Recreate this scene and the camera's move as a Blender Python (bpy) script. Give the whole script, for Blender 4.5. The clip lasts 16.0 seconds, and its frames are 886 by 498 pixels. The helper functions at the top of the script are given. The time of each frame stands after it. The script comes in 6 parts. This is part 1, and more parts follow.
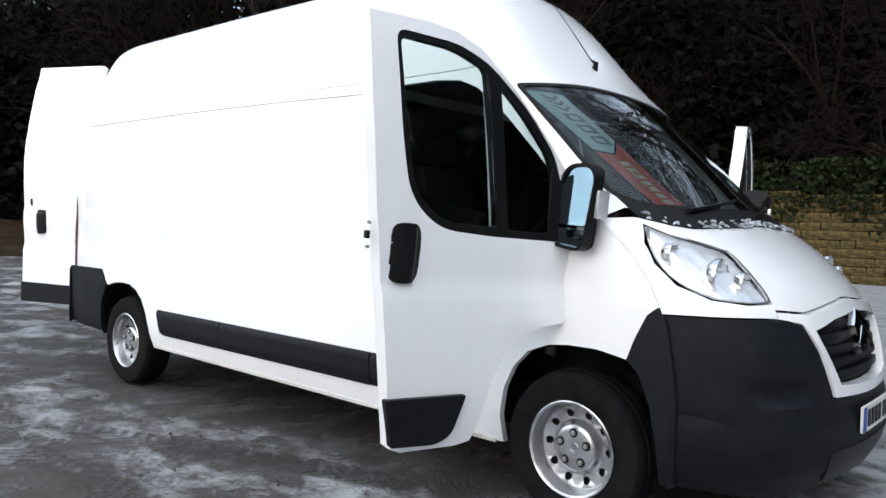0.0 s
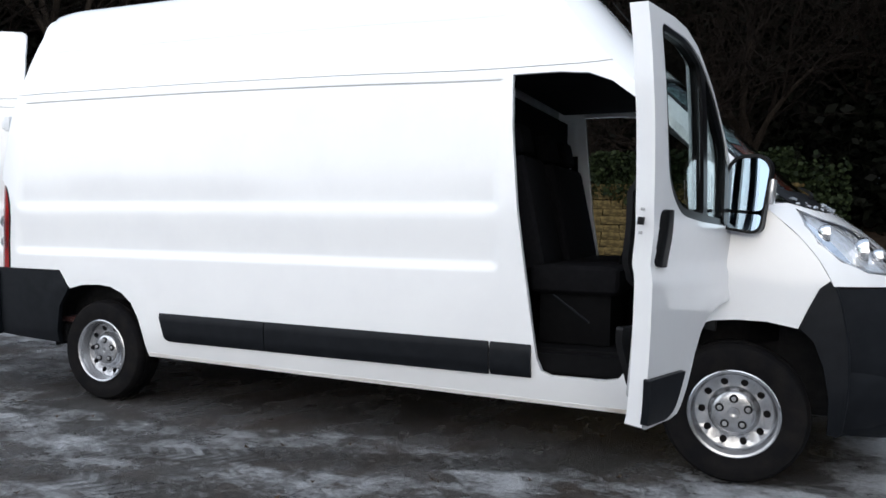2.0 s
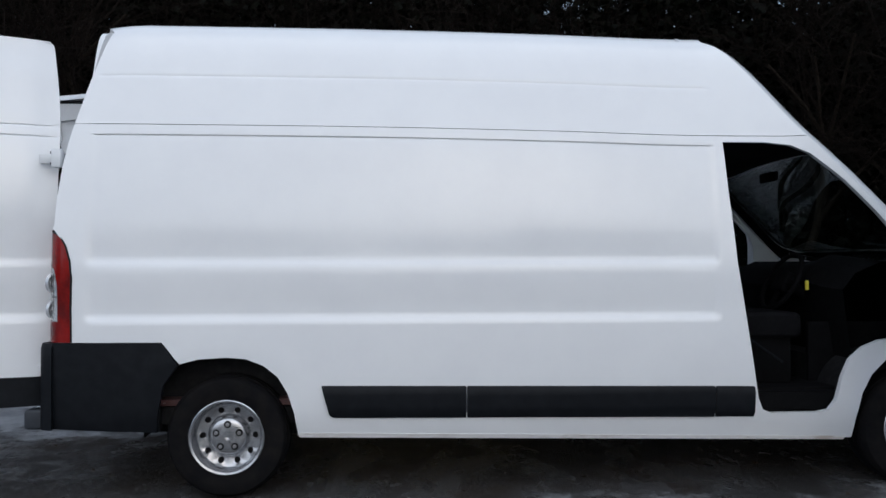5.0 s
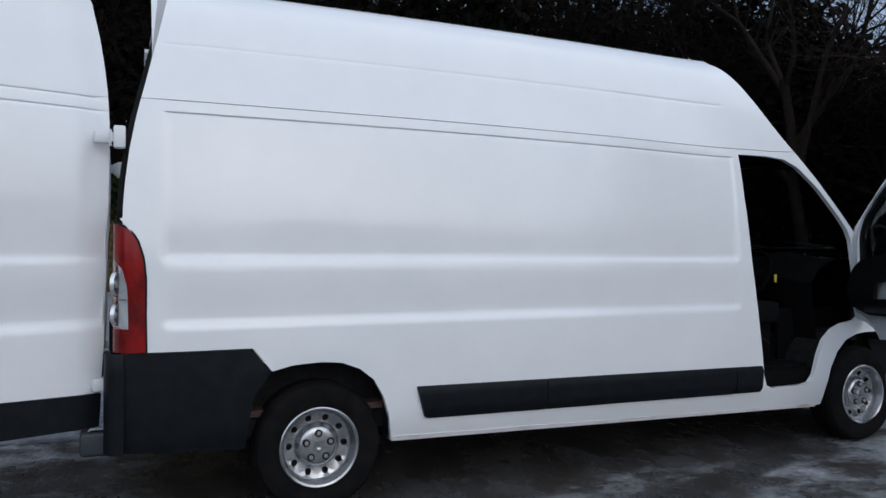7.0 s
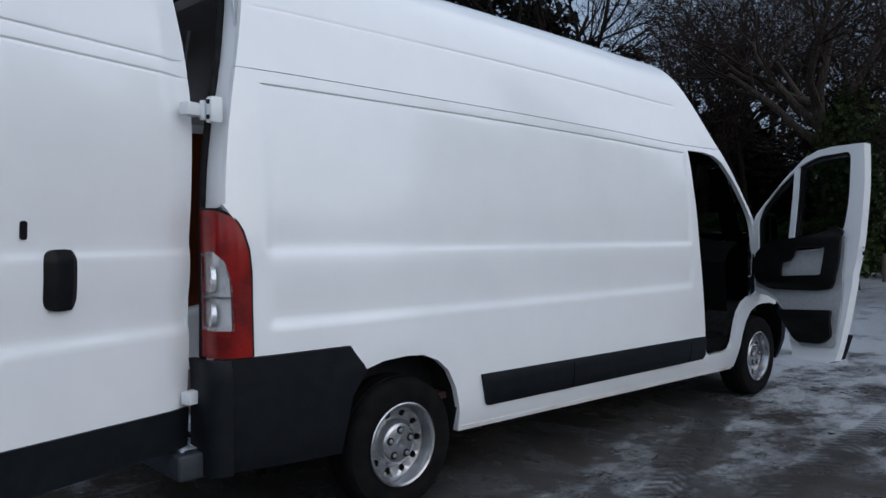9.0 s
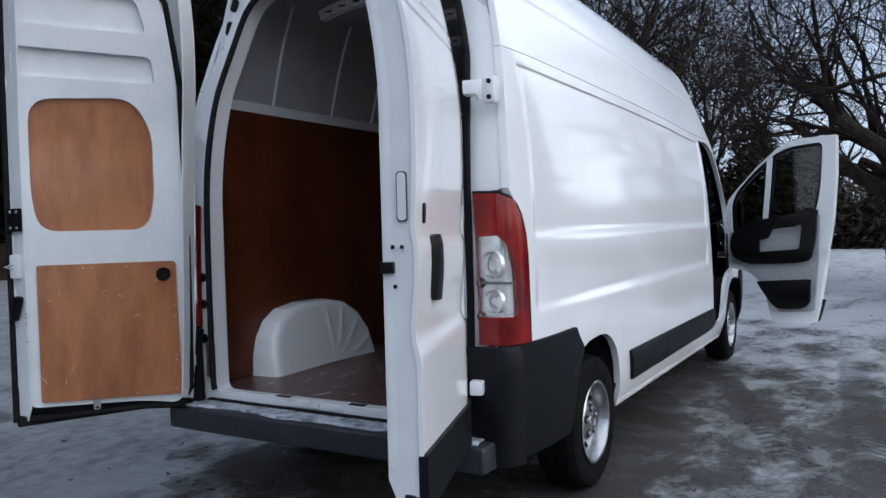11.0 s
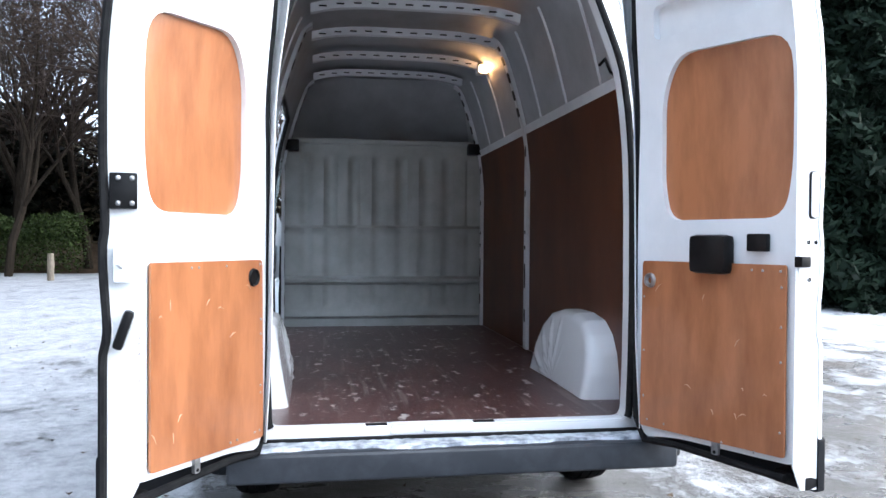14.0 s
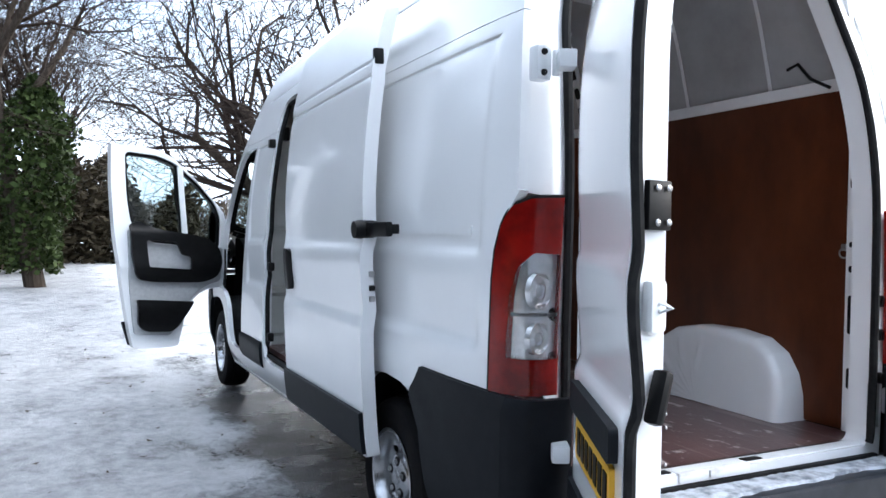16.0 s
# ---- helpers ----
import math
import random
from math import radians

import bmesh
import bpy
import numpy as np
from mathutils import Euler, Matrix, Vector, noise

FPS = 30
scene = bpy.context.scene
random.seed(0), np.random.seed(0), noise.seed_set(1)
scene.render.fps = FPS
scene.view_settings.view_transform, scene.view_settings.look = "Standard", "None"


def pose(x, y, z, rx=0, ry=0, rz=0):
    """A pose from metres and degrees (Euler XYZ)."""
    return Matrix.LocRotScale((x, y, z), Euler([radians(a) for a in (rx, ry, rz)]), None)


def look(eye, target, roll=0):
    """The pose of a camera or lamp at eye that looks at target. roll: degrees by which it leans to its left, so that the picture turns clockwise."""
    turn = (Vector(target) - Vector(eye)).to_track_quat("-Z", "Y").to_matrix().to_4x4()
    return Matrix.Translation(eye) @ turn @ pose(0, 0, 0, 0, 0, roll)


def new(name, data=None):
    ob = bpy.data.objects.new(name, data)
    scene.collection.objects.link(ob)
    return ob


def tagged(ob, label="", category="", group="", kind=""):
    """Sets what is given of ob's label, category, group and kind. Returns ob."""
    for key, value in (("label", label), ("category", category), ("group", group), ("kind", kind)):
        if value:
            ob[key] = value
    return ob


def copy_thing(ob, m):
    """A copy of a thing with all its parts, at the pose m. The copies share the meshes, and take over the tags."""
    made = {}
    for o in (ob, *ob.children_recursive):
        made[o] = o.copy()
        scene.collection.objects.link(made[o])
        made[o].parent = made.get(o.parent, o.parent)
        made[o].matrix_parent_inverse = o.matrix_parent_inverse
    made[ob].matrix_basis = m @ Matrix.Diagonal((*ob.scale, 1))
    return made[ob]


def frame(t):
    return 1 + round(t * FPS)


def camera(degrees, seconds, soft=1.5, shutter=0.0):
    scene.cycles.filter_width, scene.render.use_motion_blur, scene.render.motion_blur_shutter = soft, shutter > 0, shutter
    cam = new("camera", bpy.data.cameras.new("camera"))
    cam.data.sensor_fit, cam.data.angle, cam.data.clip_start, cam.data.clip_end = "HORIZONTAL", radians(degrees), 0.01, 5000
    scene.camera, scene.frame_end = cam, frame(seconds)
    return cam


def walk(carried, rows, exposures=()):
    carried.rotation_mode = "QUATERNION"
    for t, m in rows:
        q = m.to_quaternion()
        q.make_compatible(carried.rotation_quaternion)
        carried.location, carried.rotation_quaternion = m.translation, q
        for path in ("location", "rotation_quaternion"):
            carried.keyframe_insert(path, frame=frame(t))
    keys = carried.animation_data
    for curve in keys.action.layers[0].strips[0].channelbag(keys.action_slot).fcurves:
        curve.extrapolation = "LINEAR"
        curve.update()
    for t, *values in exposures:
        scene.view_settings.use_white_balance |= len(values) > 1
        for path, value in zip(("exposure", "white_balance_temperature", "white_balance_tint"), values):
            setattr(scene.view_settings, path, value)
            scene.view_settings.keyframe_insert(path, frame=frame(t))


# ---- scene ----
cam = camera(60.2, 16.0)
PATH = [
    (0, (5.774, -3.827, 1.29), (4.457, -2.323, 1.235), 1.6),
    (0.5, (5.419, -4.128, 1.272), (4.226, -2.524, 1.216), 1.6),
    (1, (5.023, -4.388, 1.21), (3.961, -2.694, 1.172), 1.6),
    (1.5, (4.58, -4.642, 1.221), (3.669, -2.862, 1.17), 1.4),
    (2, (4.14, -4.863, 1.242), (3.371, -3.018, 1.174), 0.7),
    (2.5, (3.702, -5.041, 1.211), (3.054, -3.15, 1.157), 0.5),
    (3, (3.212, -5.195, 1.21), (2.7, -3.262, 1.164), 0.2),
    (3.5, (2.697, -5.29, 1.233), (2.327, -3.325, 1.198), -0.1),
    (4, (2.209, -5.334, 1.28), (1.969, -3.349, 1.264), -0.5),
    (4.5, (1.659, -5.343, 1.37), (1.574, -3.345, 1.358), -0.7),
    (5, (1.008, -5.354, 1.337), (1.107, -3.357, 1.369), -0.1),
    (7.5, (-1.365, -4.723, 1.437), (-0.401, -2.971, 1.416), 0.8),
    (8, (-1.77, -4.48, 1.466), (-0.61, -2.85, 1.437), 1.6),
    (8.5, (-2.157, -4.183, 1.457), (-0.863, -2.659, 1.415), 1.5),
    (9, (-2.492, -3.896, 1.424), (-1.12, -2.442, 1.376), 0.1),
    (9.5, (-2.845, -3.514, 1.4), (-1.383, -2.151, 1.346), -0.9),
    (10, (-3.231, -3.122, 1.402), (-1.682, -1.858, 1.355), -1.7),
    (12.5, (-4.142, -0.896, 1.337), (-2.182, -0.506, 1.262), 0.4),
    (13, (-4.172, -0.422, 1.333), (-2.177, -0.291, 1.275), 0.4),
    (13.5, (-4.21, 0.084, 1.351), (-2.214, -0.031, 1.31), 0.6),
    (14, (-4.094, 0.56, 1.325), (-2.12, 0.242, 1.297), 0.4),
    (14.5, (-3.961, 1.057, 1.32), (-2.025, 0.558, 1.298), 1.4),
    (15, (-3.741, 1.502, 1.342), (-1.846, 0.862, 1.32), 1.7),
    (15.5, (-3.43, 1.916, 1.361), (-1.585, 1.144, 1.34), 1.6),
    (16, (-3.012, 2.218, 1.386), (-1.217, 1.336, 1.35), 0.9),
]
walk(cam, [(t, look(eye, target, roll)) for t, eye, target, roll in PATH],
     [(0, 1.1, 6000, 10), (1.5, 0.92, 5950, 10), (2.5, 0.36, 5800, 10), (3.5, 0.0, 5700, 10), (5, -0.08, 5600, 10), (7.5, -0.17, 5500, 10), (10, -0.24, 5480, 10), (11.2, 0.5, 5600, 10),
      (12.5, 1.2, 5800, 10), (13.5, 2.25, 5900, 10), (14.5, 2.85, 5700, 10), (15, 2.8, 5750, 10), (15.5, 2.4, 5800, 10), (16, 2.4, 5950, 10)])


# ---- light ----
def build_world():
    world = bpy.data.worlds.new("sky")
    scene.world = world
    world.use_nodes = True
    nt = world.node_tree
    nt.nodes.clear()
    sky = nt.nodes.new("ShaderNodeTexSky")
    sky.sky_type = "NISHITA"
    sky.sun_disc = False
    sky.sun_elevation = radians(SUN_HEIGHT)
    sky.sun_rotation = radians(SUN_TURN)
    sky.air_density, sky.dust_density, sky.ozone_density = 1.0, 5.0, 1.0
    grey = nt.nodes.new("ShaderNodeMix")
    grey.data_type = "RGBA"
    grey.inputs[0].default_value = 0.82
    # uneven winter cloud
    tc = nt.nodes.new("ShaderNodeTexCoord")
    mp = nt.nodes.new("ShaderNodeMapping")
    mp.inputs["Scale"].default_value = (1.0, 1.0, 2.6)
    cloud = nt.nodes.new("ShaderNodeTexNoise")
    cloud.inputs["Scale"].default_value, cloud.inputs["Detail"].default_value, cloud.inputs["Roughness"].default_value = 2.2, 5, 0.55
    tone = nt.nodes.new("ShaderNodeMapRange")
    tone.inputs[1].default_value, tone.inputs[2].default_value = 0.34, 0.66
    cover = nt.nodes.new("ShaderNodeMix")
    cover.data_type = "RGBA"
    cover.inputs[6].default_value, cover.inputs[7].default_value = (2.7, 3.25, 4.0, 1), (5.6, 6.1, 6.6, 1)
    nt.links.new(tc.outputs["Generated"], mp.inputs[0])
    nt.links.new(mp.outputs[0], cloud.inputs["Vector"])
    nt.links.new(cloud.outputs[0], tone.inputs[0])
    nt.links.new(tone.outputs[0], cover.inputs[0])
    nt.links.new(cover.outputs[2], grey.inputs[7])
    bg = nt.nodes.new("ShaderNodeBackground")
    bg.inputs[1].default_value = SKY
    out = nt.nodes.new("ShaderNodeOutputWorld")
    nt.links.new(sky.outputs[0], grey.inputs[6])
    nt.links.new(grey.outputs[2], bg.inputs[0])
    nt.links.new(bg.outputs[0], out.inputs[0])
    lamp = bpy.data.lights.new("sun", "SUN")
    lamp.energy, lamp.angle, lamp.color = SUN, radians(140), (1.0, 0.93, 0.84)
    a, e = radians(SUN_TURN), radians(SUN_HEIGHT)
    d = Vector((math.sin(a) * math.cos(e), math.cos(a) * math.cos(e), math.sin(e)))
    new("sun", lamp).matrix_world = look(d * 30, (0, 0, 0))


# sun_rotation is measured from +Y towards +X
SUN_HEIGHT, SUN_TURN, SUN, SKY = 22.0, 172.0, 2.2, 0.112
build_world()


# ---- materials ----
def material(name, colour, rough=0.5, metal=0.0, second=None, scale=8.0, bump=0.0, bump_scale=60.0, spec=0.5, coat=0.0, stretch=(1, 1, 1), low=0.4, high=0.65, rough2=None):
    """A principled material: two colours mixed by a noise of that scale, and a fine bump."""
    m = bpy.data.materials.new(name)
    m.use_nodes = True
    nt = m.node_tree
    b = nt.nodes["Principled BSDF"]
    b.inputs["Roughness"].default_value = rough
    b.inputs["Metallic"].default_value = metal
    b.inputs["Specular IOR Level"].default_value = spec
    b.inputs["Coat Weight"].default_value = coat
    b.inputs["Coat Roughness"].default_value = 0.06
    b.inputs["Base Color"].default_value = (*colour, 1)
    tc = nt.nodes.new("ShaderNodeTexCoord")
    mp = nt.nodes.new("ShaderNodeMapping")
    mp.inputs["Scale"].default_value = stretch
    nt.links.new(tc.outputs["Object"], mp.inputs[0])
    if second:
        n = nt.nodes.new("ShaderNodeTexNoise")
        n.inputs["Scale"].default_value, n.inputs["Detail"].default_value, n.inputs["Roughness"].default_value = scale, 6, 0.62
        nt.links.new(mp.outputs[0], n.inputs["Vector"])
        r = nt.nodes.new("ShaderNodeMapRange")
        r.inputs[1].default_value, r.inputs[2].default_value = low, high
        nt.links.new(n.outputs[0], r.inputs[0])
        mix = nt.nodes.new("ShaderNodeMix")
        mix.data_type = "RGBA"
        mix.inputs[6].default_value, mix.inputs[7].default_value = (*colour, 1), (*second, 1)
        nt.links.new(r.outputs[0], mix.inputs[0])
        nt.links.new(mix.outputs[2], b.inputs["Base Color"])
        if rough2 is not None:
            q = nt.nodes.new("ShaderNodeMapRange")
            q.inputs[3].default_value, q.inputs[4].default_value = rough, rough2
            nt.links.new(r.outputs[0], q.inputs[0])
            nt.links.new(q.outputs[0], b.inputs["Roughness"])
    if bump:
        n = nt.nodes.new("ShaderNodeTexNoise")
        n.inputs["Scale"].default_value, n.inputs["Detail"].default_value = bump_scale, 4
        nt.links.new(mp.outputs[0], n.inputs["Vector"])
        bp = nt.nodes.new("ShaderNodeBump")
        bp.inputs["Strength"].default_value, bp.inputs["Distance"].default_value = bump, 0.02
        nt.links.new(n.outputs[0], bp.inputs["Height"])
        nt.links.new(bp.outputs[0], b.inputs["Normal"])
    return m


def glass_material(name, tint=(0.75, 0.82, 0.8), rough=0.0):
    m = bpy.data.materials.new(name)
    m.use_nodes = True
    b = m.node_tree.nodes["Principled BSDF"]
    b.inputs["Base Color"].default_value = (*tint, 1)
    b.inputs["Transmission Weight"].default_value = 1.0
    b.inputs["Roughness"].default_value = rough
    b.inputs["IOR"].default_value = 1.45
    return m


WHITE = material("white_paint", (0.84, 0.85, 0.86), 0.16, second=(0.81, 0.82, 0.835), scale=2.2, coat=0.6, bump=0.006, bump_scale=3.0)
INNER = material("white_inner_paint", (0.80, 0.815, 0.83), 0.32, second=(0.71, 0.73, 0.75), scale=3.0, coat=0.2)
SILL = material("dirty_white_paint", (0.76, 0.75, 0.73), 0.3, second=(0.42, 0.36, 0.30), scale=5.0, low=0.52, high=0.8, stretch=(1, 1, 4))
PLASTIC = material("dark_bumper_plastic", (0.006, 0.0072, 0.0095), 0.5, second=(0.0095, 0.011, 0.0138), scale=12, bump=0.05, bump_scale=250, spec=0.14)
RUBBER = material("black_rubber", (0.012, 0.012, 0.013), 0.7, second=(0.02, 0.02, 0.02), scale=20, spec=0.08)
TYRE = material("tyre_rubber", (0.006, 0.006, 0.007), 0.75, second=(0.012, 0.011, 0.0105), scale=9, bump=0.1, bump_scale=90, spec=0.06)
BLACK = material("black_trim", (0.006, 0.006, 0.0065), 0.35, second=(0.009, 0.009, 0.0095), scale=15, spec=0.14)
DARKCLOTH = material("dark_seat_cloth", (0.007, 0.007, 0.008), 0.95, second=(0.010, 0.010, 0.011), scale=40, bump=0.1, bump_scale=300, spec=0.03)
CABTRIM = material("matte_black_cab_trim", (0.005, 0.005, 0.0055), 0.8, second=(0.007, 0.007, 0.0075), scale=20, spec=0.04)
SILVER = material("silver_wheel_paint", (0.50, 0.51, 0.53), 0.24, 0.9, second=(0.38, 0.38, 0.39), scale=9, coat=0.1)
STEEL = material("bare_steel", (0.45, 0.45, 0.46), 0.35, 0.9, second=(0.3, 0.3, 0.3), scale=30)
CHROME = material("chrome", (0.85, 0.85, 0.86), 0.05, 1.0)
MIRROR = material("mirror_glass", (0.33, 0.43, 0.53), 0.02, 1.0)
SEAL = material("grey_seal", (0.10, 0.10, 0.105), 0.5)
GLASS = glass_material("window_glass", (0.50, 0.58, 0.57))
CLEAR = glass_material("lamp_glass", (0.95, 0.96, 0.97))
RED = material("red_lens", (0.23, 0.005, 0.003), 0.2, coat=0.2, second=(0.10, 0.002, 0.002), scale=7, spec=0.3)
LENS = material("silver_lens", (0.78, 0.79, 0.81), 0.15, 0.55, second=(0.62, 0.63, 0.65), scale=26, coat=0.8)
PLY = material("varnished_plywood", (0.43, 0.168, 0.068), 0.38, second=(0.22, 0.073, 0.025), scale=3.4, stretch=(2.6, 2.6, 0.7), low=0.40, high=0.78, coat=0.2, bump=0.02, bump_scale=30)
# Brown ply, darker than the doors': the load space's dimness is in its colour.
PLYWALL = material("shaded_brown_plywood", (0.105, 0.030, 0.010), 0.38, second=(0.055, 0.015, 0.005), scale=2.4, stretch=(1.5, 1.5, 0.7), low=0.35, high=0.68, coat=0.04, spec=0.22)
THRESH = material("scratched_white_sill", (0.78, 0.79, 0.80), 0.35, second=(0.36, 0.33, 0.30), scale=14, low=0.58, high=0.8, stretch=(1, 0.4, 1))
# Bumper plastic lightened: the light on the rear step is put into this copy.
LITSTEP = material("lit_step_plastic", (0.026, 0.030, 0.037), 0.42, second=(0.040, 0.045, 0.054), scale=10, bump=0.05, bump_scale=200, spec=0.35)
LINING = material("grey_roof_lining", (0.40, 0.41, 0.42), 0.5, second=(0.31, 0.315, 0.32), scale=2.5)
FROST = material("frost_crust", (0.60, 0.64, 0.70), 0.8, second=(0.16, 0.18, 0.21), scale=14, bump=0.4, bump_scale=120)


def floor_material():
    """Brown varnished board with drag marks and chipped pale scuffs."""
    m = material("worn_brown_floor", (0.070, 0.033, 0.032), 0.32, second=(0.118, 0.058, 0.052), scale=2.2, low=0.35, high=0.70, stretch=(0.6, 1.4, 1), spec=0.35, bump=0.06, bump_scale=55)
    nt = m.node_tree
    b = nt.nodes["Principled BSDF"]
    col = b.inputs["Base Color"].links[0].from_socket
    tc = nt.nodes.new("ShaderNodeTexCoord")
    for scale, stretch, a, c, paint, amount in ((9.0, (0.8, 1.3, 1), 0.60, 0.66, (0.55, 0.50, 0.48), 0.85), (26.0, (1, 1, 1), 0.63, 0.69, (0.45, 0.40, 0.38), 0.7), (5.0, (0.25, 4.0, 1), 0.58, 0.66, (0.26, 0.20, 0.18), 0.55), (1.3, (1, 1, 1), 0.50, 0.70, (0.030, 0.016, 0.015), 0.6)):
        mp = nt.nodes.new("ShaderNodeMapping")
        mp.inputs["Scale"].default_value = stretch
        n = nt.nodes.new("ShaderNodeTexNoise")
        n.inputs["Scale"].default_value, n.inputs["Detail"].default_value, n.inputs["Roughness"].default_value = scale, 5, 0.6
        r = nt.nodes.new("ShaderNodeMapRange")
        r.inputs[1].default_value, r.inputs[2].default_value, r.inputs[4].default_value = a, c, amount
        mix = nt.nodes.new("ShaderNodeMix")
        mix.data_type = "RGBA"
        mix.inputs[7].default_value = (*paint, 1)
        nt.links.new(tc.outputs["Object"], mp.inputs[0])
        nt.links.new(mp.outputs[0], n.inputs["Vector"])
        nt.links.new(n.outputs[0], r.inputs[0])
        nt.links.new(r.outputs[0], mix.inputs[0])
        nt.links.new(col, mix.inputs[6])
        col = mix.outputs[2]
    nt.links.new(col, b.inputs["Base Color"])
    return m


FLOORWOOD = floor_material()


# ---- geometry helpers ----
def curve(table):
    """A smooth curve through a table of (t, value, ...), clamped at its ends."""
    t = np.array([r[0] for r in table], float)
    v = np.array([r[1:] for r in table], float)
    h = np.diff(t)
    d = np.diff(v, axis=0) / h[:, None]
    m = np.zeros_like(v)
    m[0], m[-1] = d[0], d[-1]
    for i in range(1, len(t) - 1):
        w1, w2 = 2 * h[i] + h[i - 1], h[i] + 2 * h[i - 1]
        for k in range(v.shape[1]):
            a, b = d[i - 1, k], d[i, k]
            m[i, k] = 0 if a * b <= 0 else (w1 + w2) / (w1 / a + w2 / b)

    def at(q):
        q = min(max(q, t[0]), t[-1])
        i = min(max(int(np.searchsorted(t, q)) - 1, 0), len(h) - 1)
        s = (q - t[i]) / h[i]
        r = (2 * s**3 - 3 * s**2 + 1) * v[i] + (s**3 - 2 * s**2 + s) * h[i] * m[i] + (3 * s**2 - 2 * s**3) * v[i + 1] + (s**3 - s**2) * h[i] * m[i + 1]
        return float(r[0]) if len(r) == 1 else [float(q) for q in r]
    return at


def smooth(a, b, x):
    s = min(max((x - a) / (b - a), 0.0), 1.0)
    return s * s * (3 - 2 * s)


def rounded(points, radius, n=5):
    """A polygon with its corners rounded; radius is one number or one per corner."""
    out = []
    k = len(points)
    for i, p in enumerate(points):
        r = radius[i] if isinstance(radius, (list, tuple)) else radius
        a, b, c = Vector(points[i - 1]), Vector(p), Vector(points[(i + 1) % k])
        u, w = a - b, c - b
        d = min(r, u.length * 0.49, w.length * 0.49)
        if d < 1e-4:
            out.append(tuple(b))
            continue
        s, e = b + u.normalized() * d, b + w.normalized() * d
        for j in range(n + 1):
            f = j / n
            out.append(tuple(s * (1 - f) ** 2 + b * 2 * f * (1 - f) + e * f**2))
    return out


def circle(cx, cy, r, n=24, ry=None, a0=0):
    return [(cx + r * math.cos(a0 + 2 * math.pi * i / n), cy + (ry or r) * math.sin(a0 + 2 * math.pi * i / n)) for i in range(n)]


def dense(poly, step, closed=True):
    out = []
    n = len(poly)
    for i in range(n if closed else n - 1):
        a, b = Vector(poly[i]), Vector(poly[(i + 1) % n])
        k = max(1, int(math.ceil((b - a).length / step)))
        out += [tuple(a.lerp(b, j / k)) for j in range(k)]
    if not closed:
        out.append(tuple(poly[-1]))
    return out


def inside(px, py, poly):
    """Which of the points lie in the polygon."""
    res = np.zeros(len(px), bool)
    n = len(poly)
    for i in range(n):
        x1, y1 = poly[i]
        x2, y2 = poly[(i + 1) % n]
        if y1 == y2:
            continue
        c = ((y1 > py) != (y2 > py)) & (px < (x2 - x1) * (py - y1) / (y2 - y1) + x1)
        res ^= c
    return res


def far(px, py, poly, gap):
    """Which of the points are farther than gap from the polygon's corner points."""
    q = np.array(poly)
    d = ((px[:, None] - q[None, :, 0]) ** 2 + (py[:, None] - q[None, :, 1]) ** 2).min(axis=1)
    return d > gap * gap


def skin(outline, place, holes=(), step=0.06, us=None, vs=None, thick=0.0, back=None):
    """A sheet over the outline in (u, v), with holes, set into space by place(u, v, depth). Returns verts and faces."""
    from mathutils.geometry import delaunay_2d_cdt
    loops = [dense(list(outline), step)] + [dense(list(h), step) for h in holes]
    pts, edges = [], []
    for lp in loops:
        b = len(pts)
        pts += lp
        edges += [(b + i, b + (i + 1) % len(lp)) for i in range(len(lp))]
    q = np.array(loops[0])
    lo, hi = q.min(axis=0), q.max(axis=0)
    us = np.arange(lo[0] + step / 2, hi[0], step) if us is None else np.array(us)
    vs = np.arange(lo[1] + step / 2, hi[1], step) if vs is None else np.array(vs)
    gu, gv = [a.ravel() for a in np.meshgrid(us, vs)]
    ok = inside(gu, gv, loops[0]) & far(gu, gv, loops[0], step * 0.35)
    for lp in loops[1:]:
        ok &= ~inside(gu, gv, lp) & far(gu, gv, lp, step * 0.35)
    pts += list(zip(gu[ok].tolist(), gv[ok].tolist()))
    vv, ee, ff, *_ = delaunay_2d_cdt([Vector(p) for p in pts], edges, [], 0, 1e-5)
    P = np.array([tuple(p) for p in vv])
    cen = np.array([P[list(f)].mean(axis=0) for f in ff])
    keep = inside(cen[:, 0], cen[:, 1], loops[0])
    for lp in loops[1:]:
        keep &= ~inside(cen[:, 0], cen[:, 1], lp)
    faces = [tuple(f) for f, k in zip(ff, keep) if k]
    verts = [tuple(place(p[0], p[1], 0.0)) for p in P]
    n = len(verts)
    if thick:
        verts += [tuple(place(p[0], p[1], thick)) for p in P]
        count = {}
        for f in faces:
            for i in range(len(f)):
                a, b = f[i], f[(i + 1) % len(f)]
                count.setdefault((min(a, b), max(a, b)), []).append((a, b))
        rim = [c[0] for c in count.values() if len(c) == 1]
        faces += [tuple(i + n for i in reversed(f)) for f in faces]
        faces += [(b, a, a + n, b + n) for a, b in rim]
    return verts, faces


def finish(me, angle=0.6):
    bm = bmesh.new()
    bm.from_mesh(me)
    bmesh.ops.remove_doubles(bm, verts=bm.verts, dist=1e-5)
    bmesh.ops.recalc_face_normals(bm, faces=bm.faces)
    for f in bm.faces:
        f.smooth = True
    for e in bm.edges:
        if len(e.link_faces) == 2 and e.calc_face_angle(0.0) > angle:
            e.smooth = False
    bm.to_mesh(me)
    bm.free()


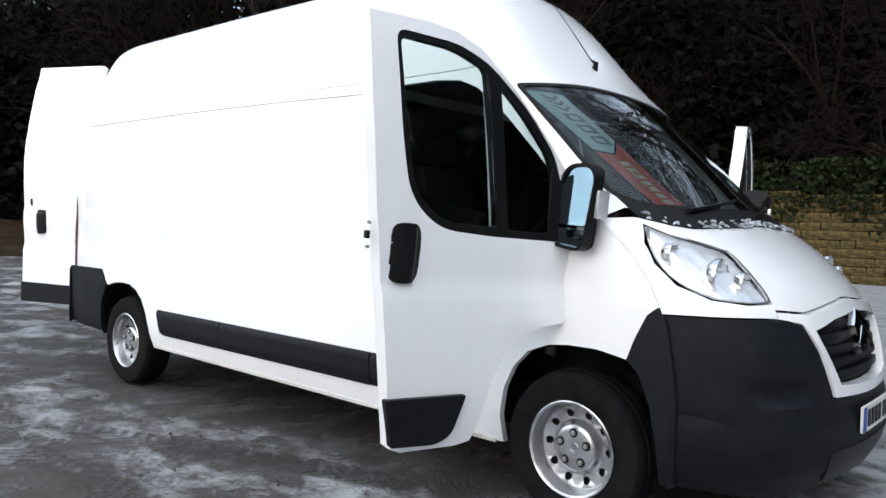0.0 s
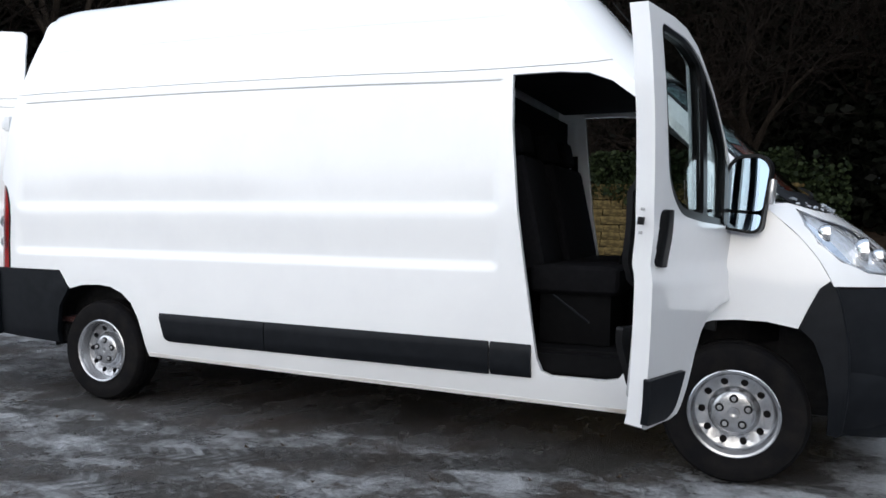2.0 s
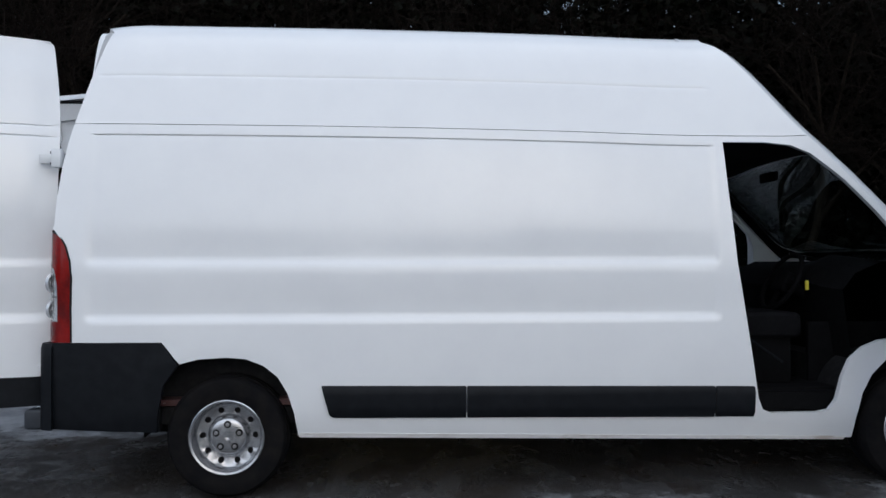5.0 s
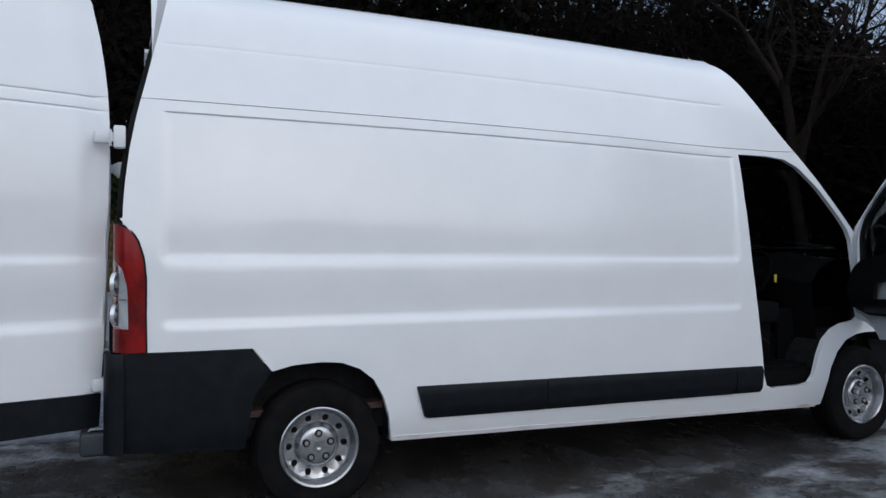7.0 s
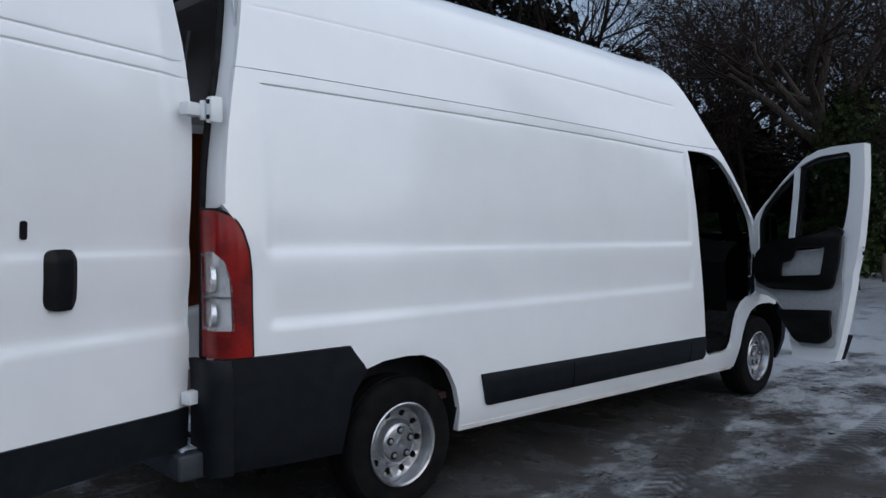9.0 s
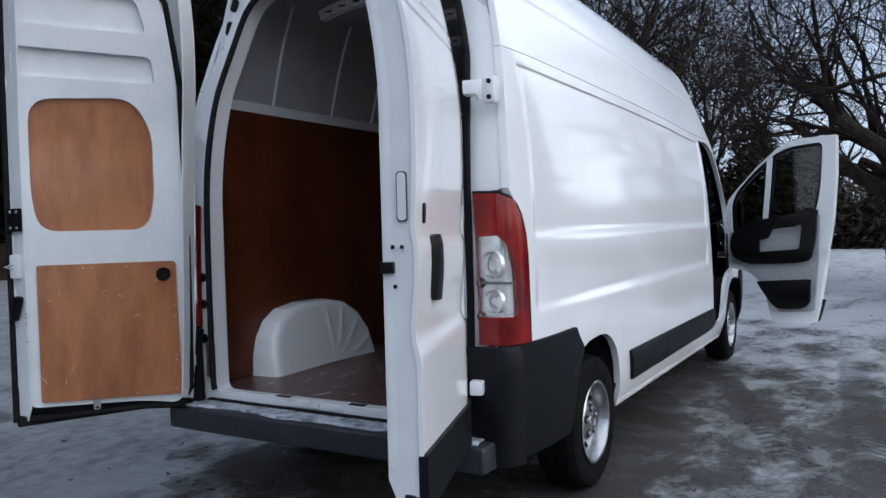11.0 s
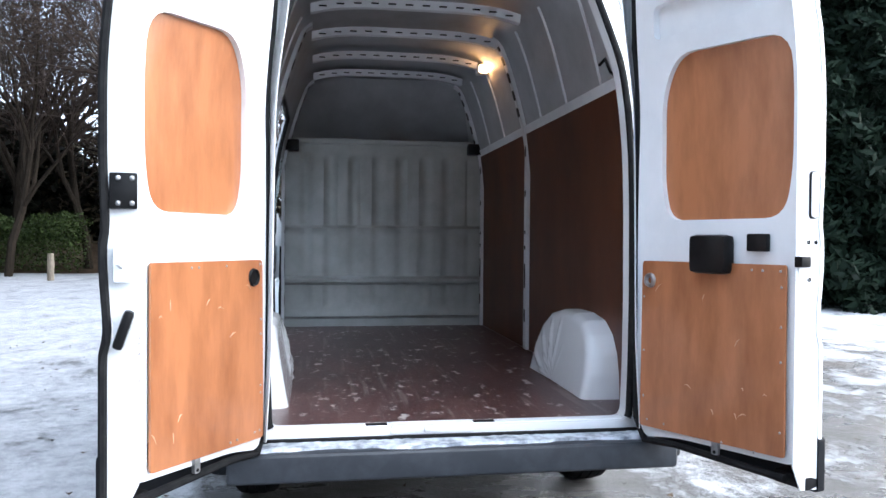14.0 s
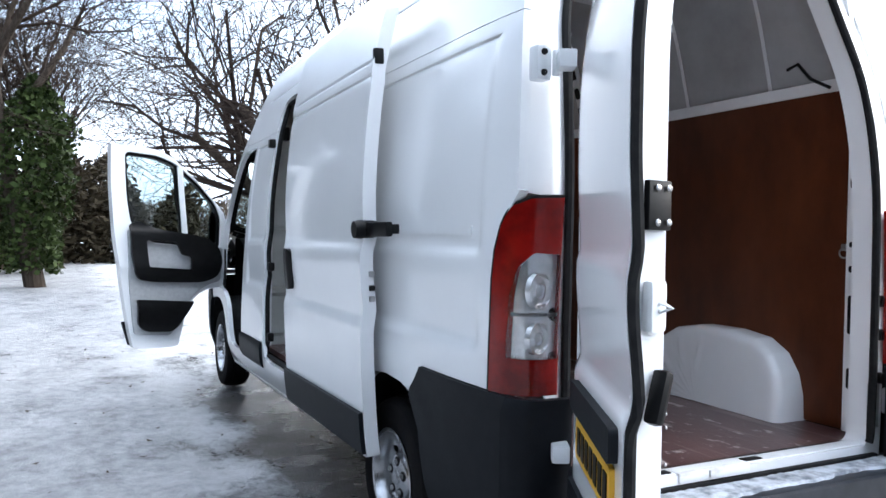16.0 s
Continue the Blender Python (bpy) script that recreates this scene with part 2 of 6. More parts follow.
def part(name, geo, mat, parent=None, label="", m=None, angle=0.6, clean=True):
    """Links (verts, faces) or a list of such as one mesh object under its parent; mat may be a list, with geo then one entry per material."""
    geos = geo if isinstance(geo, list) else [geo]
    mats = mat if isinstance(mat, list) else [mat]
    verts, faces, idx = [], [], []
    for i, (v, f) in enumerate(geos):
        b = len(verts)
        verts += v
        faces += [tuple(k + b for k in q) for q in f]
        idx += [min(i, len(mats) - 1)] * len(f)
    me = bpy.data.meshes.new(name)
    me.from_pydata(verts, [], faces)
    for q in mats:
        me.materials.append(q)
    if len(mats) > 1:
        me.polygons.foreach_set("material_index", idx)
    if clean:
        finish(me, angle)
    ob = new(name, me)
    if m is not None:
        ob.matrix_basis = m
    if parent is not None:
        ob.parent = parent
    if label:
        ob["label"] = label
    return ob


def moved(geo, m):
    v, f = geo
    return [tuple(m @ Vector(p)) for p in v], f


def join(*geos):
    v, f = [], []
    for a, b in geos:
        k = len(v)
        v += a
        f += [tuple(i + k for i in q) for q in b]
    return v, f


def box(x0, x1, y0, y1, z0, z1, bevel=0.0, seg=2):
    bm = bmesh.new()
    bmesh.ops.create_cube(bm, size=1)
    for v in bm.verts:
        v.co = ((x0 + x1) / 2 + v.co.x * (x1 - x0), (y0 + y1) / 2 + v.co.y * (y1 - y0), (z0 + z1) / 2 + v.co.z * (z1 - z0))
    if bevel:
        bmesh.ops.bevel(bm, geom=bm.edges[:], offset=bevel, segments=seg, profile=0.6, affect="EDGES")
    return dump(bm)


def dump(bm):
    bm.verts.index_update()
    r = [tuple(v.co) for v in bm.verts], [tuple(v.index for v in f.verts) for f in bm.faces]
    bm.free()
    return r


def lathe(profile, n=48, axis="y"):
    """Turns (r, a) points round an axis; a is the way along it."""
    v, f = [], []
    for i in range(n):
        c, s = math.cos(2 * math.pi * i / n), math.sin(2 * math.pi * i / n)
        for r, a in profile:
            v.append((r * c, a, r * s) if axis == "y" else (r * c, r * s, a) if axis == "z" else (a, r * c, r * s))
    k = len(profile)
    for i in range(n):
        j = (i + 1) % n
        for q in range(k - 1):
            f.append((i * k + q, j * k + q, j * k + q + 1, i * k + q + 1))
    return v, f


def tube(points, radius, n=8, closed=False):
    """A round bar along points; radius one number or one per point."""
    P = [Vector(p) for p in points]
    v, f = [], []
    k = len(P)
    up = Vector((0.3, 0.2, 1)).normalized()
    for i, p in enumerate(P):
        d = (P[min(i + 1, k - 1)] - P[max(i - 1, 0)]) if not closed else (P[(i + 1) % k] - P[i - 1])
        d.normalize()
        a = d.cross(up)
        if a.length < 1e-3:
            a = d.cross(Vector((1, 0, 0)))
        a.normalize()
        b = d.cross(a)
        r = radius[i] if isinstance(radius, (list, tuple)) else radius
        v += [tuple(p + (a * math.cos(2 * math.pi * j / n) + b * math.sin(2 * math.pi * j / n)) * r) for j in range(n)]
    for i in range(k if closed else k - 1):
        q = (i + 1) % k
        f += [(i * n + j, i * n + (j + 1) % n, q * n + (j + 1) % n, q * n + j) for j in range(n)]
    if not closed:
        f += [tuple(range(n - 1, -1, -1)), tuple((k - 1) * n + j for j in range(n))]
    return v, f


def prism(poly, place, depth0, depth1, step=0.05):
    return skin(poly, lambda u, v, d: place(u, v, depth0 + d), step=step, thick=depth1 - depth0)


# ---- the van's surface: x forward, y to its left, z up; the rear axle stands over the origin ----
SECTION = curve([(0.28, 0.925, 0.28), (0.36, 0.955, 0.36), (0.46, 0.982, 0.46), (0.62, 0.993, 0.62), (0.85, 0.998, 0.85), (1.0, 0.998, 1.0), (1.3, 0.992, 1.3),
                 (1.6, 0.976, 1.6), (1.85, 0.95, 1.85), (2.05, 0.918, 2.05), (2.12, 0.902, 2.12), (2.3, 0.85, 2.3), (2.5, 0.775, 2.5), (2.6, 0.725, 2.6), (2.7, 0.655, 2.68),
                 (2.8, 0.58, 2.725), (2.95, 0.44, 2.75), (3.4, 0.0, 2.765)])
CENTRE = curve([(0.22, 4.86), (0.3, 4.93), (0.42, 4.975), (0.6, 4.975), (0.75, 4.955), (0.9, 4.915), (1.0, 4.87), (1.06, 4.825), (1.14, 4.74), (1.24, 4.62), (1.34, 4.475),
                (1.4, 4.39), (1.75, 4.035), (2.08, 3.69), (2.2, 3.57), (2.4, 3.375), (2.58, 3.20), (2.68, 3.09), (2.74, 2.98), (2.765, 2.86)])
EDGE = curve([(0.22, 4.45), (0.3, 4.49), (0.6, 4.51), (0.9, 4.47), (1.05, 4.41), (1.2, 4.30), (1.32, 4.17), (1.42, 4.06), (1.63, 3.86), (2.04, 3.47), (2.3, 3.24), (2.55, 3.03), (2.66, 2.94), (2.72, 2.87), (2.765, 2.80)])


SLOPE = curve([(-1.0, 0.028), (0.6, 0.021), (1.8, 0.004), (2.85, -0.02), (3.2, -0.02), (3.6, 0.0)])


def lift(x, z):
    """The upper body rises slightly towards the rear, and the roof stands tall over its gutter."""
    return SLOPE(x) * smooth(1.5, 2.0, z) + 0.043 * smooth(2.14, 2.55, z)


def half(x, v):
    """Half the width, and the height, of the body at x and at v along its section."""
    y, z = SECTION(v)
    z += lift(x, z)
    if x > 3.1:
        y *= 1 - 0.055 * smooth(3.1, 4.5, x) * smooth(0.8, 1.6, z)
    if x < -0.55:
        y -= 0.028 * ((-0.55 - x) / 0.43) ** 2
        z -= 0.05 * smooth(2.3, 2.7, z) * ((-0.55 - x) / 0.3) ** 2 * 0.6
    return y, z


def rib(x, v):
    """The pressed ribs and the groove along the panels, as a depth."""
    f = smooth(-0.80, -0.74, x) * (1 - smooth(2.80, 2.86, x)) if x < 2.9 else smooth(2.93, 2.99, x) * 0
    d = 0.016 * smooth(0.985, 1.04, v) * (1 - smooth(1.04, 1.27, v)) + 0.009 * smooth(1.315, 1.35, v) * (1 - smooth(1.35, 1.6, v))
    d += 0.007 * (1 - smooth(0.0, 0.009, abs(v - 2.035)))
    d += 0.004 * (1 - smooth(0.0, 0.01, abs(v - 2.375)))
    d += 0.006 * smooth(-0.775, -0.755, x) * (1 - smooth(2.822, 2.842, x)) * smooth(1.28, 1.36, v) * smooth(2.040, 2.030, v)
    r = math.hypot(x, (v - 0.34) * 1.02)
    d -= 0.007 * math.exp(-((r - 0.545) / 0.028) ** 2) * smooth(0.60, 0.70, v) * smooth(0.96, 0.90, v)
    return d * f


def side(s):
    """place() for the body's side: s is -1 for its right, 1 for its left."""
    def place(u, v, d):
        y, z = half(u, v)
        g = y - d - rib(u, v)
        if v > 2.55:
            k = smooth(2.55, 2.8, v)
            return u, s * (y - (d) * (1 - k)), z - d * k
        return u, s * g, z
    return place


def front(u, v, d):
    """place() for the front: u is y over the half width, v the height."""
    w, top = half(EDGE(v), v)
    c, e = CENTRE(v), EDGE(v)
    a = abs(u)
    A = 0.42 * (c - e)
    x = c - A * a**2 - (c - e - A) * a**7
    k = smooth(0.80, 1.0, a)
    return x - d * (1 - 0.8 * k), u * w - math.copysign(d * k, u), v + (top - v) * a**4 + lift(e, v) * (1 - a**4)


def rear_x(z):
    return -0.965 + 0.19 * smooth(1.4, 2.9, z) ** 1.3 * 1.25


DOOR = [(2.89, 2.062), (3.15, 2.062), (3.30, 2.045), (3.42, 1.99), (3.62, 1.82), (3.80, 1.64), (3.885, 1.545), (3.92, 1.46), (3.94, 1.2), (3.94, 0.92), (3.90, 0.885), (3.79, 0.87), (3.69, 0.83),
        (3.61, 0.76), (3.565, 0.66), (3.53, 0.52), (3.49, 0.465), (3.42, 0.45), (3.14, 0.45), (3.09, 0.47), (3.062, 0.54), (3.0, 0.95), (2.945, 1.32), (2.905, 1.75)]
WHEEL_R, HUB_Z, BASE = 0.345, 0.335, 4.035


# ---- the van ----
van = tagged(new("van"), "white high-roof panel van with all its doors open", "van")

FRONT_ARCH = [(3.65, 0.29), (3.655, 0.42), (3.685, 0.56), (3.74, 0.67), (3.82, 0.75), (3.93, 0.792), (4.035, 0.802), (4.17, 0.80), (4.305, 0.775)]
REAR_ARCH = [(-0.255, 0.762), (-0.15, 0.788), (0.0, 0.797), (0.11, 0.788), (0.21, 0.75), (0.29, 0.685), (0.345, 0.59), (0.38, 0.48), (0.40, 0.345)]
LAMP = [(-0.865, 0.885), (-0.852, 1.1), (-0.852, 1.25), (-0.872, 1.36), (-0.915, 1.455), (-0.975, 1.53)]
V_LOW = [0.38, 0.45, 0.52, 0.62, 0.72, 0.80, 0.88, 0.94, 0.975, 0.99, 1.005, 1.02, 1.035, 1.05, 1.08, 1.13, 1.2, 1.26, 1.3, 1.315, 1.328, 1.34, 1.352, 1.37, 1.42, 1.5, 1.58, 1.66, 1.74, 1.82, 1.9, 1.96, 2.0,
         2.022, 2.028, 2.035, 2.042, 2.048, 2.065, 2.085]
V_ROOF = [2.115, 2.15, 2.2, 2.27, 2.34, 2.36, 2.367, 2.375, 2.383, 2.39, 2.44, 2.5, 2.55, 2.6, 2.65, 2.7, 2.75, 2.8, 2.87, 2.95, 3.05, 3.2, 3.35]
U_SIDE = list(np.arange(-0.94, -0.70, 0.02)) + list(np.arange(-0.66, 2.75, 0.085)) + list(np.arange(2.78, 2.88, 0.012)) + list(np.arange(2.89, 4.5, 0.045))
GUTTER = 2.098


def body_outline(s):
    o = [(0.40, 0.345), (3.58, 0.29)] + FRONT_ARCH + [(4.345, 0.87), (4.39, 0.965)]
    o += [(EDGE(v) if v > 0.98 else 4.42, v) for v in (1.0, 1.1, 1.2, 1.3, 1.4, 1.5, 1.65, 1.8, 1.95, GUTTER)]
    if s > 0:
        o += [(2.31, GUTTER), (2.31, 2.0), (2.30, 0.60), (2.27, 0.52), (2.20, 0.50), (1.12, 0.50), (1.05, 0.52), (1.03, 0.60), (1.03, GUTTER)]
    o += [(rear_x(v), v) for v in (GUTTER, 2.0, 1.85, 1.7, 1.6, 1.535)]
    o += LAMP[::-1] + [(-0.355, 0.885)] + REAR_ARCH[:-1]
    return o


def build_sides():
    for s in (-1, 1):
        part("side_panel", skin(body_outline(s), side(s), [DOOR], 0.05, U_SIDE, V_LOW, 0.035), WHITE, van, "glossy white ribbed side panel")
    roof = [(rear_x(v), v) for v in (2.102, 2.2, 2.3, 2.4, 2.5, 2.6, 2.68)] + [(-0.80, 2.78), (-0.79, 2.95), (-0.785, 3.4)]
    roof += [(2.86, 3.4), (2.865, 3.0), (2.875, 2.85)] + [(EDGE(v), v) for v in (2.72, 2.66, 2.55, 2.4, 2.3, 2.2, 2.102)]
    notch = [(1.03, 2.102), (1.03, 2.24), (1.06, 2.29), (1.12, 2.305), (2.20, 2.305), (2.28, 2.285), (2.31, 2.22), (2.31, 2.102)]
    roof_l = roof + notch[::-1]
    part("roof", join(skin(roof, side(-1), (), 0.05, U_SIDE, V_ROOF, 0.03), skin(roof_l, side(1), (), 0.05, U_SIDE, V_ROOF, 0.03)), WHITE, van, "tall smooth white roof with a moulded seam")
    # front cap with the windscreen's opening
    U = list(np.linspace(-0.98, 0.98, 57))
    cap = [(-1, 1.355), (-0.9, 1.40), (-0.7, 1.36), (0, 1.385), (0.7, 1.36), (0.9, 1.40), (1, 1.355), (1, 2.1), (1, 2.55), (1, 2.7), (0.995, 2.755), (0, 2.762), (-0.995, 2.755), (-1, 2.7), (-1, 2.55), (-1, 2.1)]
    screen = rounded([(-0.925, 2.0), (-0.4, 2.055), (0, 2.065), (0.4, 2.055), (0.925, 2.0), (0.915, 1.45), (0.80, 1.40), (0.4, 1.40), (0, 1.405), (-0.4, 1.40), (-0.80, 1.40), (-0.915, 1.45)],
                     [0.03, 0.2, 0.2, 0.2, 0.03, 0.05, 0.05, 0.1, 0.1, 0.1, 0.05, 0.05])
    part("front_cap", skin(cap, front, [screen], 0.045, U, list(np.arange(1.38, 2.76, 0.045)), 0.03), WHITE, van)
    glass = part("windscreen", skin(screen, lambda u, v, d: front(u, v, d + 0.008), (), 0.06, U, None, 0.005), GLASS, van, "raked windscreen with frost along its lower edge")
    part("pillar_trim", skin([(u * 0.985, v) for u, v in cap[:8]] + [(0.985, 2.3), (0, 2.3), (-0.985, 2.3)] + [(-0.985, 2.1)], lambda u, v, d: front(u, v, d + 0.034), [screen], 0.045, U, list(np.arange(1.38, 2.3, 0.06)), 0.004), CABTRIM, van, "black inner trim of the windscreen pillars")
    grown = [(u * 0.975, 1.73 + (v - 1.73) * 0.945) for u, v in screen]
    part("screen_seal", skin(screen, lambda u, v, d: front(u, v, d + 0.001), [grown], 0.05, [], [], 0.006), BLACK, van)
    return screen


SCREEN = build_sides()


def build_nose():
    U = list(np.linspace(-0.985, 0.985, 61))
    lampr = [(-0.892, 1.325), (-0.945, 1.25), (-0.962, 1.17), (-0.945, 1.09), (-0.885, 1.04), (-0.78, 1.022), (-0.672, 1.028), (-0.656, 1.12), (-0.648, 1.215), (-0.74, 1.245), (-0.84, 1.28)]
    lampr = rounded(lampr, [0.012, 0.04, 0.05, 0.05, 0.05, 0.05, 0.012, 0.05, 0.015, 0.06, 0.06], 4)
    lampl = [(-u, v) for u, v in lampr]
    # bonnet between the lamps, and a wing outside each
    bonnet = [(-0.672, 1.0), (-0.5, 0.985), (-0.25, 1.01), (0, 1.03), (0.25, 1.01), (0.5, 0.985), (0.672, 1.0), (0.665, 1.03), (0.65, 1.12), (0.64, 1.222), (0.73, 1.253), (0.778, 1.27), (0.80, 1.29), (0.805, 1.33),
              (0.7, 1.318), (0, 1.342), (-0.7, 1.318), (-0.805, 1.33), (-0.80, 1.29), (-0.778, 1.27), (-0.73, 1.255), (-0.64, 1.222), (-0.65, 1.12), (-0.665, 1.03)]
    part("bonnet", skin(bonnet, front, (), 0.04, U, list(np.arange(0.99, 1.4, 0.02)), 0.02), WHITE, van, "short sloping white bonnet")
    for s, lamp in ((-1, lampr), (1, lampl)):
        wing = [(-0.999, 0.975), (-0.68, 0.968), (-0.672, 0.996), (-0.668, 1.02), (-0.78, 1.016), (-0.888, 1.034), (-0.95, 1.086), (-0.968, 1.17), (-0.951, 1.252), (-0.897, 1.333), (-0.842, 1.288), (-0.784, 1.269), (-0.806, 1.29), (-0.811, 1.331), (-0.9, 1.358), (-0.999, 1.352), (-0.999, 1.1)]
        wing = [(-s * u, v) for u, v in wing]
        part("wing", skin(wing, front, (), 0.02, [q * k for q in (-1, 1) for k in np.arange(0.66, 0.998, 0.013)], list(np.arange(0.98, 1.4, 0.02)), 0.02), WHITE, van)
        head = part("headlamp", skin(lamp, lambda u, v, d: front(u, v, d + 0.016 + 0.012 * smooth(0.0, 0.06, min(abs(v - 1.03), abs(1.30 - v))) + 0.005 * abs(math.sin(u * 60))), (), 0.015, None, None, 0.02), LENS, van, "large clear headlamp with a silver reflector")
        part("lens", skin(lamp, lambda u, v, d: front(u, v, d - 0.003), (), 0.03, None, None, 0.004), CLEAR, head, "clear cover").visible_shadow = False
        for u, v, r, deep in ((0.80, 1.125, 0.068, 0.045), (0.905, 1.21, 0.045, 0.04), (0.72, 1.10, 0.042, 0.035)):
            x, y, z = front(s * u, v, 0.026)
            bowl = [(0.004, -deep), (r * 0.35, -deep * 0.96), (r * 0.62, -deep * 0.75), (r * 0.86, -deep * 0.35), (r, 0.02), (r * 1.06, 0.022), (r * 1.06, 0.0), (r * 0.9, -deep * 0.45)]
            part("reflector", moved(lathe(bowl, 30, "x"), pose(x, y, z)), CHROME, head)
            part("bulb", moved(lathe([(0.001, 0.0), (r * 0.16, -0.004), (r * 0.18, -deep * 0.9)], 12, "x"), pose(x, y, z)), SILVER, head)
        cu, cv = np.mean([q[0] for q in lamp]), np.mean([q[1] for q in lamp])
        part("lamp_seal", skin(lamp, lambda u, v, d: front(u, v, d - 0.004), [[(cu + (u - cu) * 0.975, cv + (v - cv) * 0.972) for u, v in lamp]], 0.03, [], [], 0.008), SEAL, head)
    # dark bumper wrapping the front, with a white frame round the grille
    outer = [(-0.668, 0.963), (-0.565, 0.945), (-0.50, 0.83), (-0.44, 0.645), (-0.2, 0.632), (0, 0.628), (0.2, 0.632), (0.44, 0.645), (0.50, 0.83), (0.565, 0.945), (0.668, 0.963), (0.668, 0.99), (0.5, 0.976), (0.25, 1.001), (0, 1.021), (-0.25, 1.001), (-0.5, 0.976), (-0.668, 0.99)]
    inner = [(-0.50, 0.915), (-0.455, 0.82), (-0.385, 0.69), (-0.2, 0.675), (0, 0.672), (0.2, 0.675), (0.385, 0.69), (0.455, 0.82), (0.50, 0.915), (0.3, 0.95), (0, 0.972), (-0.3, 0.95)]
    part("grille_surround", skin(outer, lambda u, v, d: front(u, v, d - 0.02 * smooth(0.66, 0.5, abs(u)) - 0.002), [inner], 0.03, U, list(np.arange(0.64, 1.0, 0.03)), 0.05), WHITE, van, "white chevron frame round the grille")
    grille = part("grille", skin(inner, lambda u, v, d: front(u, v, d + 0.035), (), 0.05, None, None, 0.02), BLACK, van)
    for k in range(5):
        v = 0.705 + k * 0.052
        b = 0.36 + 0.11 * k / 4
        bar = [(-b, v), (b, v), (b + 0.015, v + 0.028), (-b - 0.015, v + 0.028)]
        part("slat", skin(bar, lambda u, q, d: front(u, q, d + 0.008), (), 0.05, None, None, 0.03), PLASTIC, grille)
    for k in (0, 1):
        z = 0.85 + 0.075 * k
        chev = [(-0.115, z - 0.055), (0, z + 0.01), (0.115, z - 0.055), (0.115, z - 0.012), (0, z + 0.055), (-0.115, z - 0.012)]
        part("badge", skin(chev, lambda u, v, d: front(u, v, d - 0.028), (), 0.03, None, None, 0.03), CHROME, grille, "plain chrome chevron")
    low = [(-1, 0.25), (-0.8, 0.235), (0, 0.225), (0.8, 0.235), (1, 0.25), (1, 0.6), (1, 0.968), (0.68, 0.96), (0.57, 0.94), (0.51, 0.83), (0.45, 0.635), (0, 0.618), (-0.45, 0.635), (-0.51, 0.83), (-0.57, 0.94), (-0.68, 0.96), (-1, 0.968), (-1, 0.6)]

    def bump(u, v, d):
        k = 0.014 + 0.02 * smooth(0.60, 0.52, v) * smooth(0.30, 0.36, v) - 0.03 * smooth(0.62, 0.66, v) * smooth(0.74, 0.70, v) * smooth(0.55, 0.62, abs(u)) * smooth(0.88, 0.80, abs(u))
        return front(u, v, d - k)
    bumper = part("front_bumper", skin(low, bump, (), 0.035, U, list(np.arange(0.25, 0.97, 0.025)), 0.03), PLASTIC, van, "deep unpainted dark grey bumper")
    for s in (-1, 1):
        part("bumper_edge", tube([front(s, v, 0.0) for v in np.arange(0.25, 0.972, 0.04)], 0.0135, 12), PLASTIC, bumper)
        corner = [(4.44, 0.24), (4.49, 0.25), (4.495, 0.4), (4.51, 0.6), (4.49, 0.8), (4.45, 0.972), (4.432, 0.997), (4.392, 0.966), (4.345, 0.87), (4.31, 0.778), (4.37, 0.72), (4.415, 0.60), (4.44, 0.45)]
        part("bumper_corner", skin(corner, lambda u, v, d: side(s)(u, v, d - 0.014), (), 0.03, None, None, 0.03), PLASTIC, bumper)
        fog = rounded([(s * 0.62, 0.38), (s * 0.80, 0.38), (s * 0.84, 0.47), (s * 0.60, 0.47)], 0.02)
        part("lower_vent", skin(fog, lambda u, v, d: front(u, v, d - 0.034), (), 0.03, None, None, 0.01), BLACK, bumper)
    part("lower_grille", skin(rounded([(-0.5, 0.29), (0.5, 0.29), (0.52, 0.43), (-0.52, 0.43)], 0.03), lambda u, v, d: front(u, v, d - 0.038), (), 0.05, None, None, 0.01), BLACK, bumper)
    plate = part("number_plate", skin(rounded([(-0.26, 0.475), (0.26, 0.475), (0.26, 0.587), (-0.26, 0.587)], 0.008), lambda u, v, d: (front(0, 0.53, d - 0.045)[0] - 0.05 * u * u, u, v), (), 0.05, None, None, 0.01), PLATE_W, bumper, "white plate with dark bars")
    x = front(0, 0.53, -0.049)[0]
    part("plate_band", skin(rounded([(-0.255, 0.48), (-0.215, 0.48), (-0.215, 0.582), (-0.255, 0.582)], 0.004), lambda u, v, d: (x - d - 0.05 * u * u, u, v), (), 0.05, None, None, 0.003), BLUE, plate)
    for k in range(7):
        a = -0.19 + k * 0.062 + (0.02 if k > 3 else 0)
        part("bar", skin([(a, 0.495), (a + 0.04, 0.495), (a + 0.04, 0.567), (a, 0.567)], lambda u, v, d: (x - d - 0.05 * u * u, u, v), (), 0.05, None, None, 0.003), BLACK, plate)
    # scuttle under the screen, wipers, aerial
    part("scuttle", skin([(-0.885, 1.352), (-0.8, 1.328), (-0.7, 1.315), (0, 1.339), (0.7, 1.315), (0.8, 1.328), (0.885, 1.352), (0.90, 1.46), (0.8, 1.412), (0.4, 1.412), (0, 1.417), (-0.4, 1.412), (-0.8, 1.412), (-0.90, 1.46)], lambda u, v, d: front(u, v, d - 0.005), (), 0.04, None, None, 0.012), BLACK, van)
    for a, b in (((-0.62, 1.395), (0.05, 1.47)), ((0.12, 1.395), (0.72, 1.46))):
        pts = [front(a[0] + (b[0] - a[0]) * k / 8, a[1] + (b[1] - a[1]) * k / 8, -0.025) for k in range(9)]
        part("wiper", tube(pts, [0.012, 0.011, 0.01, 0.009, 0.009, 0.008, 0.008, 0.007, 0.006], 6), BLACK, van)
    g = np.random.default_rng(15)
    lumps = []
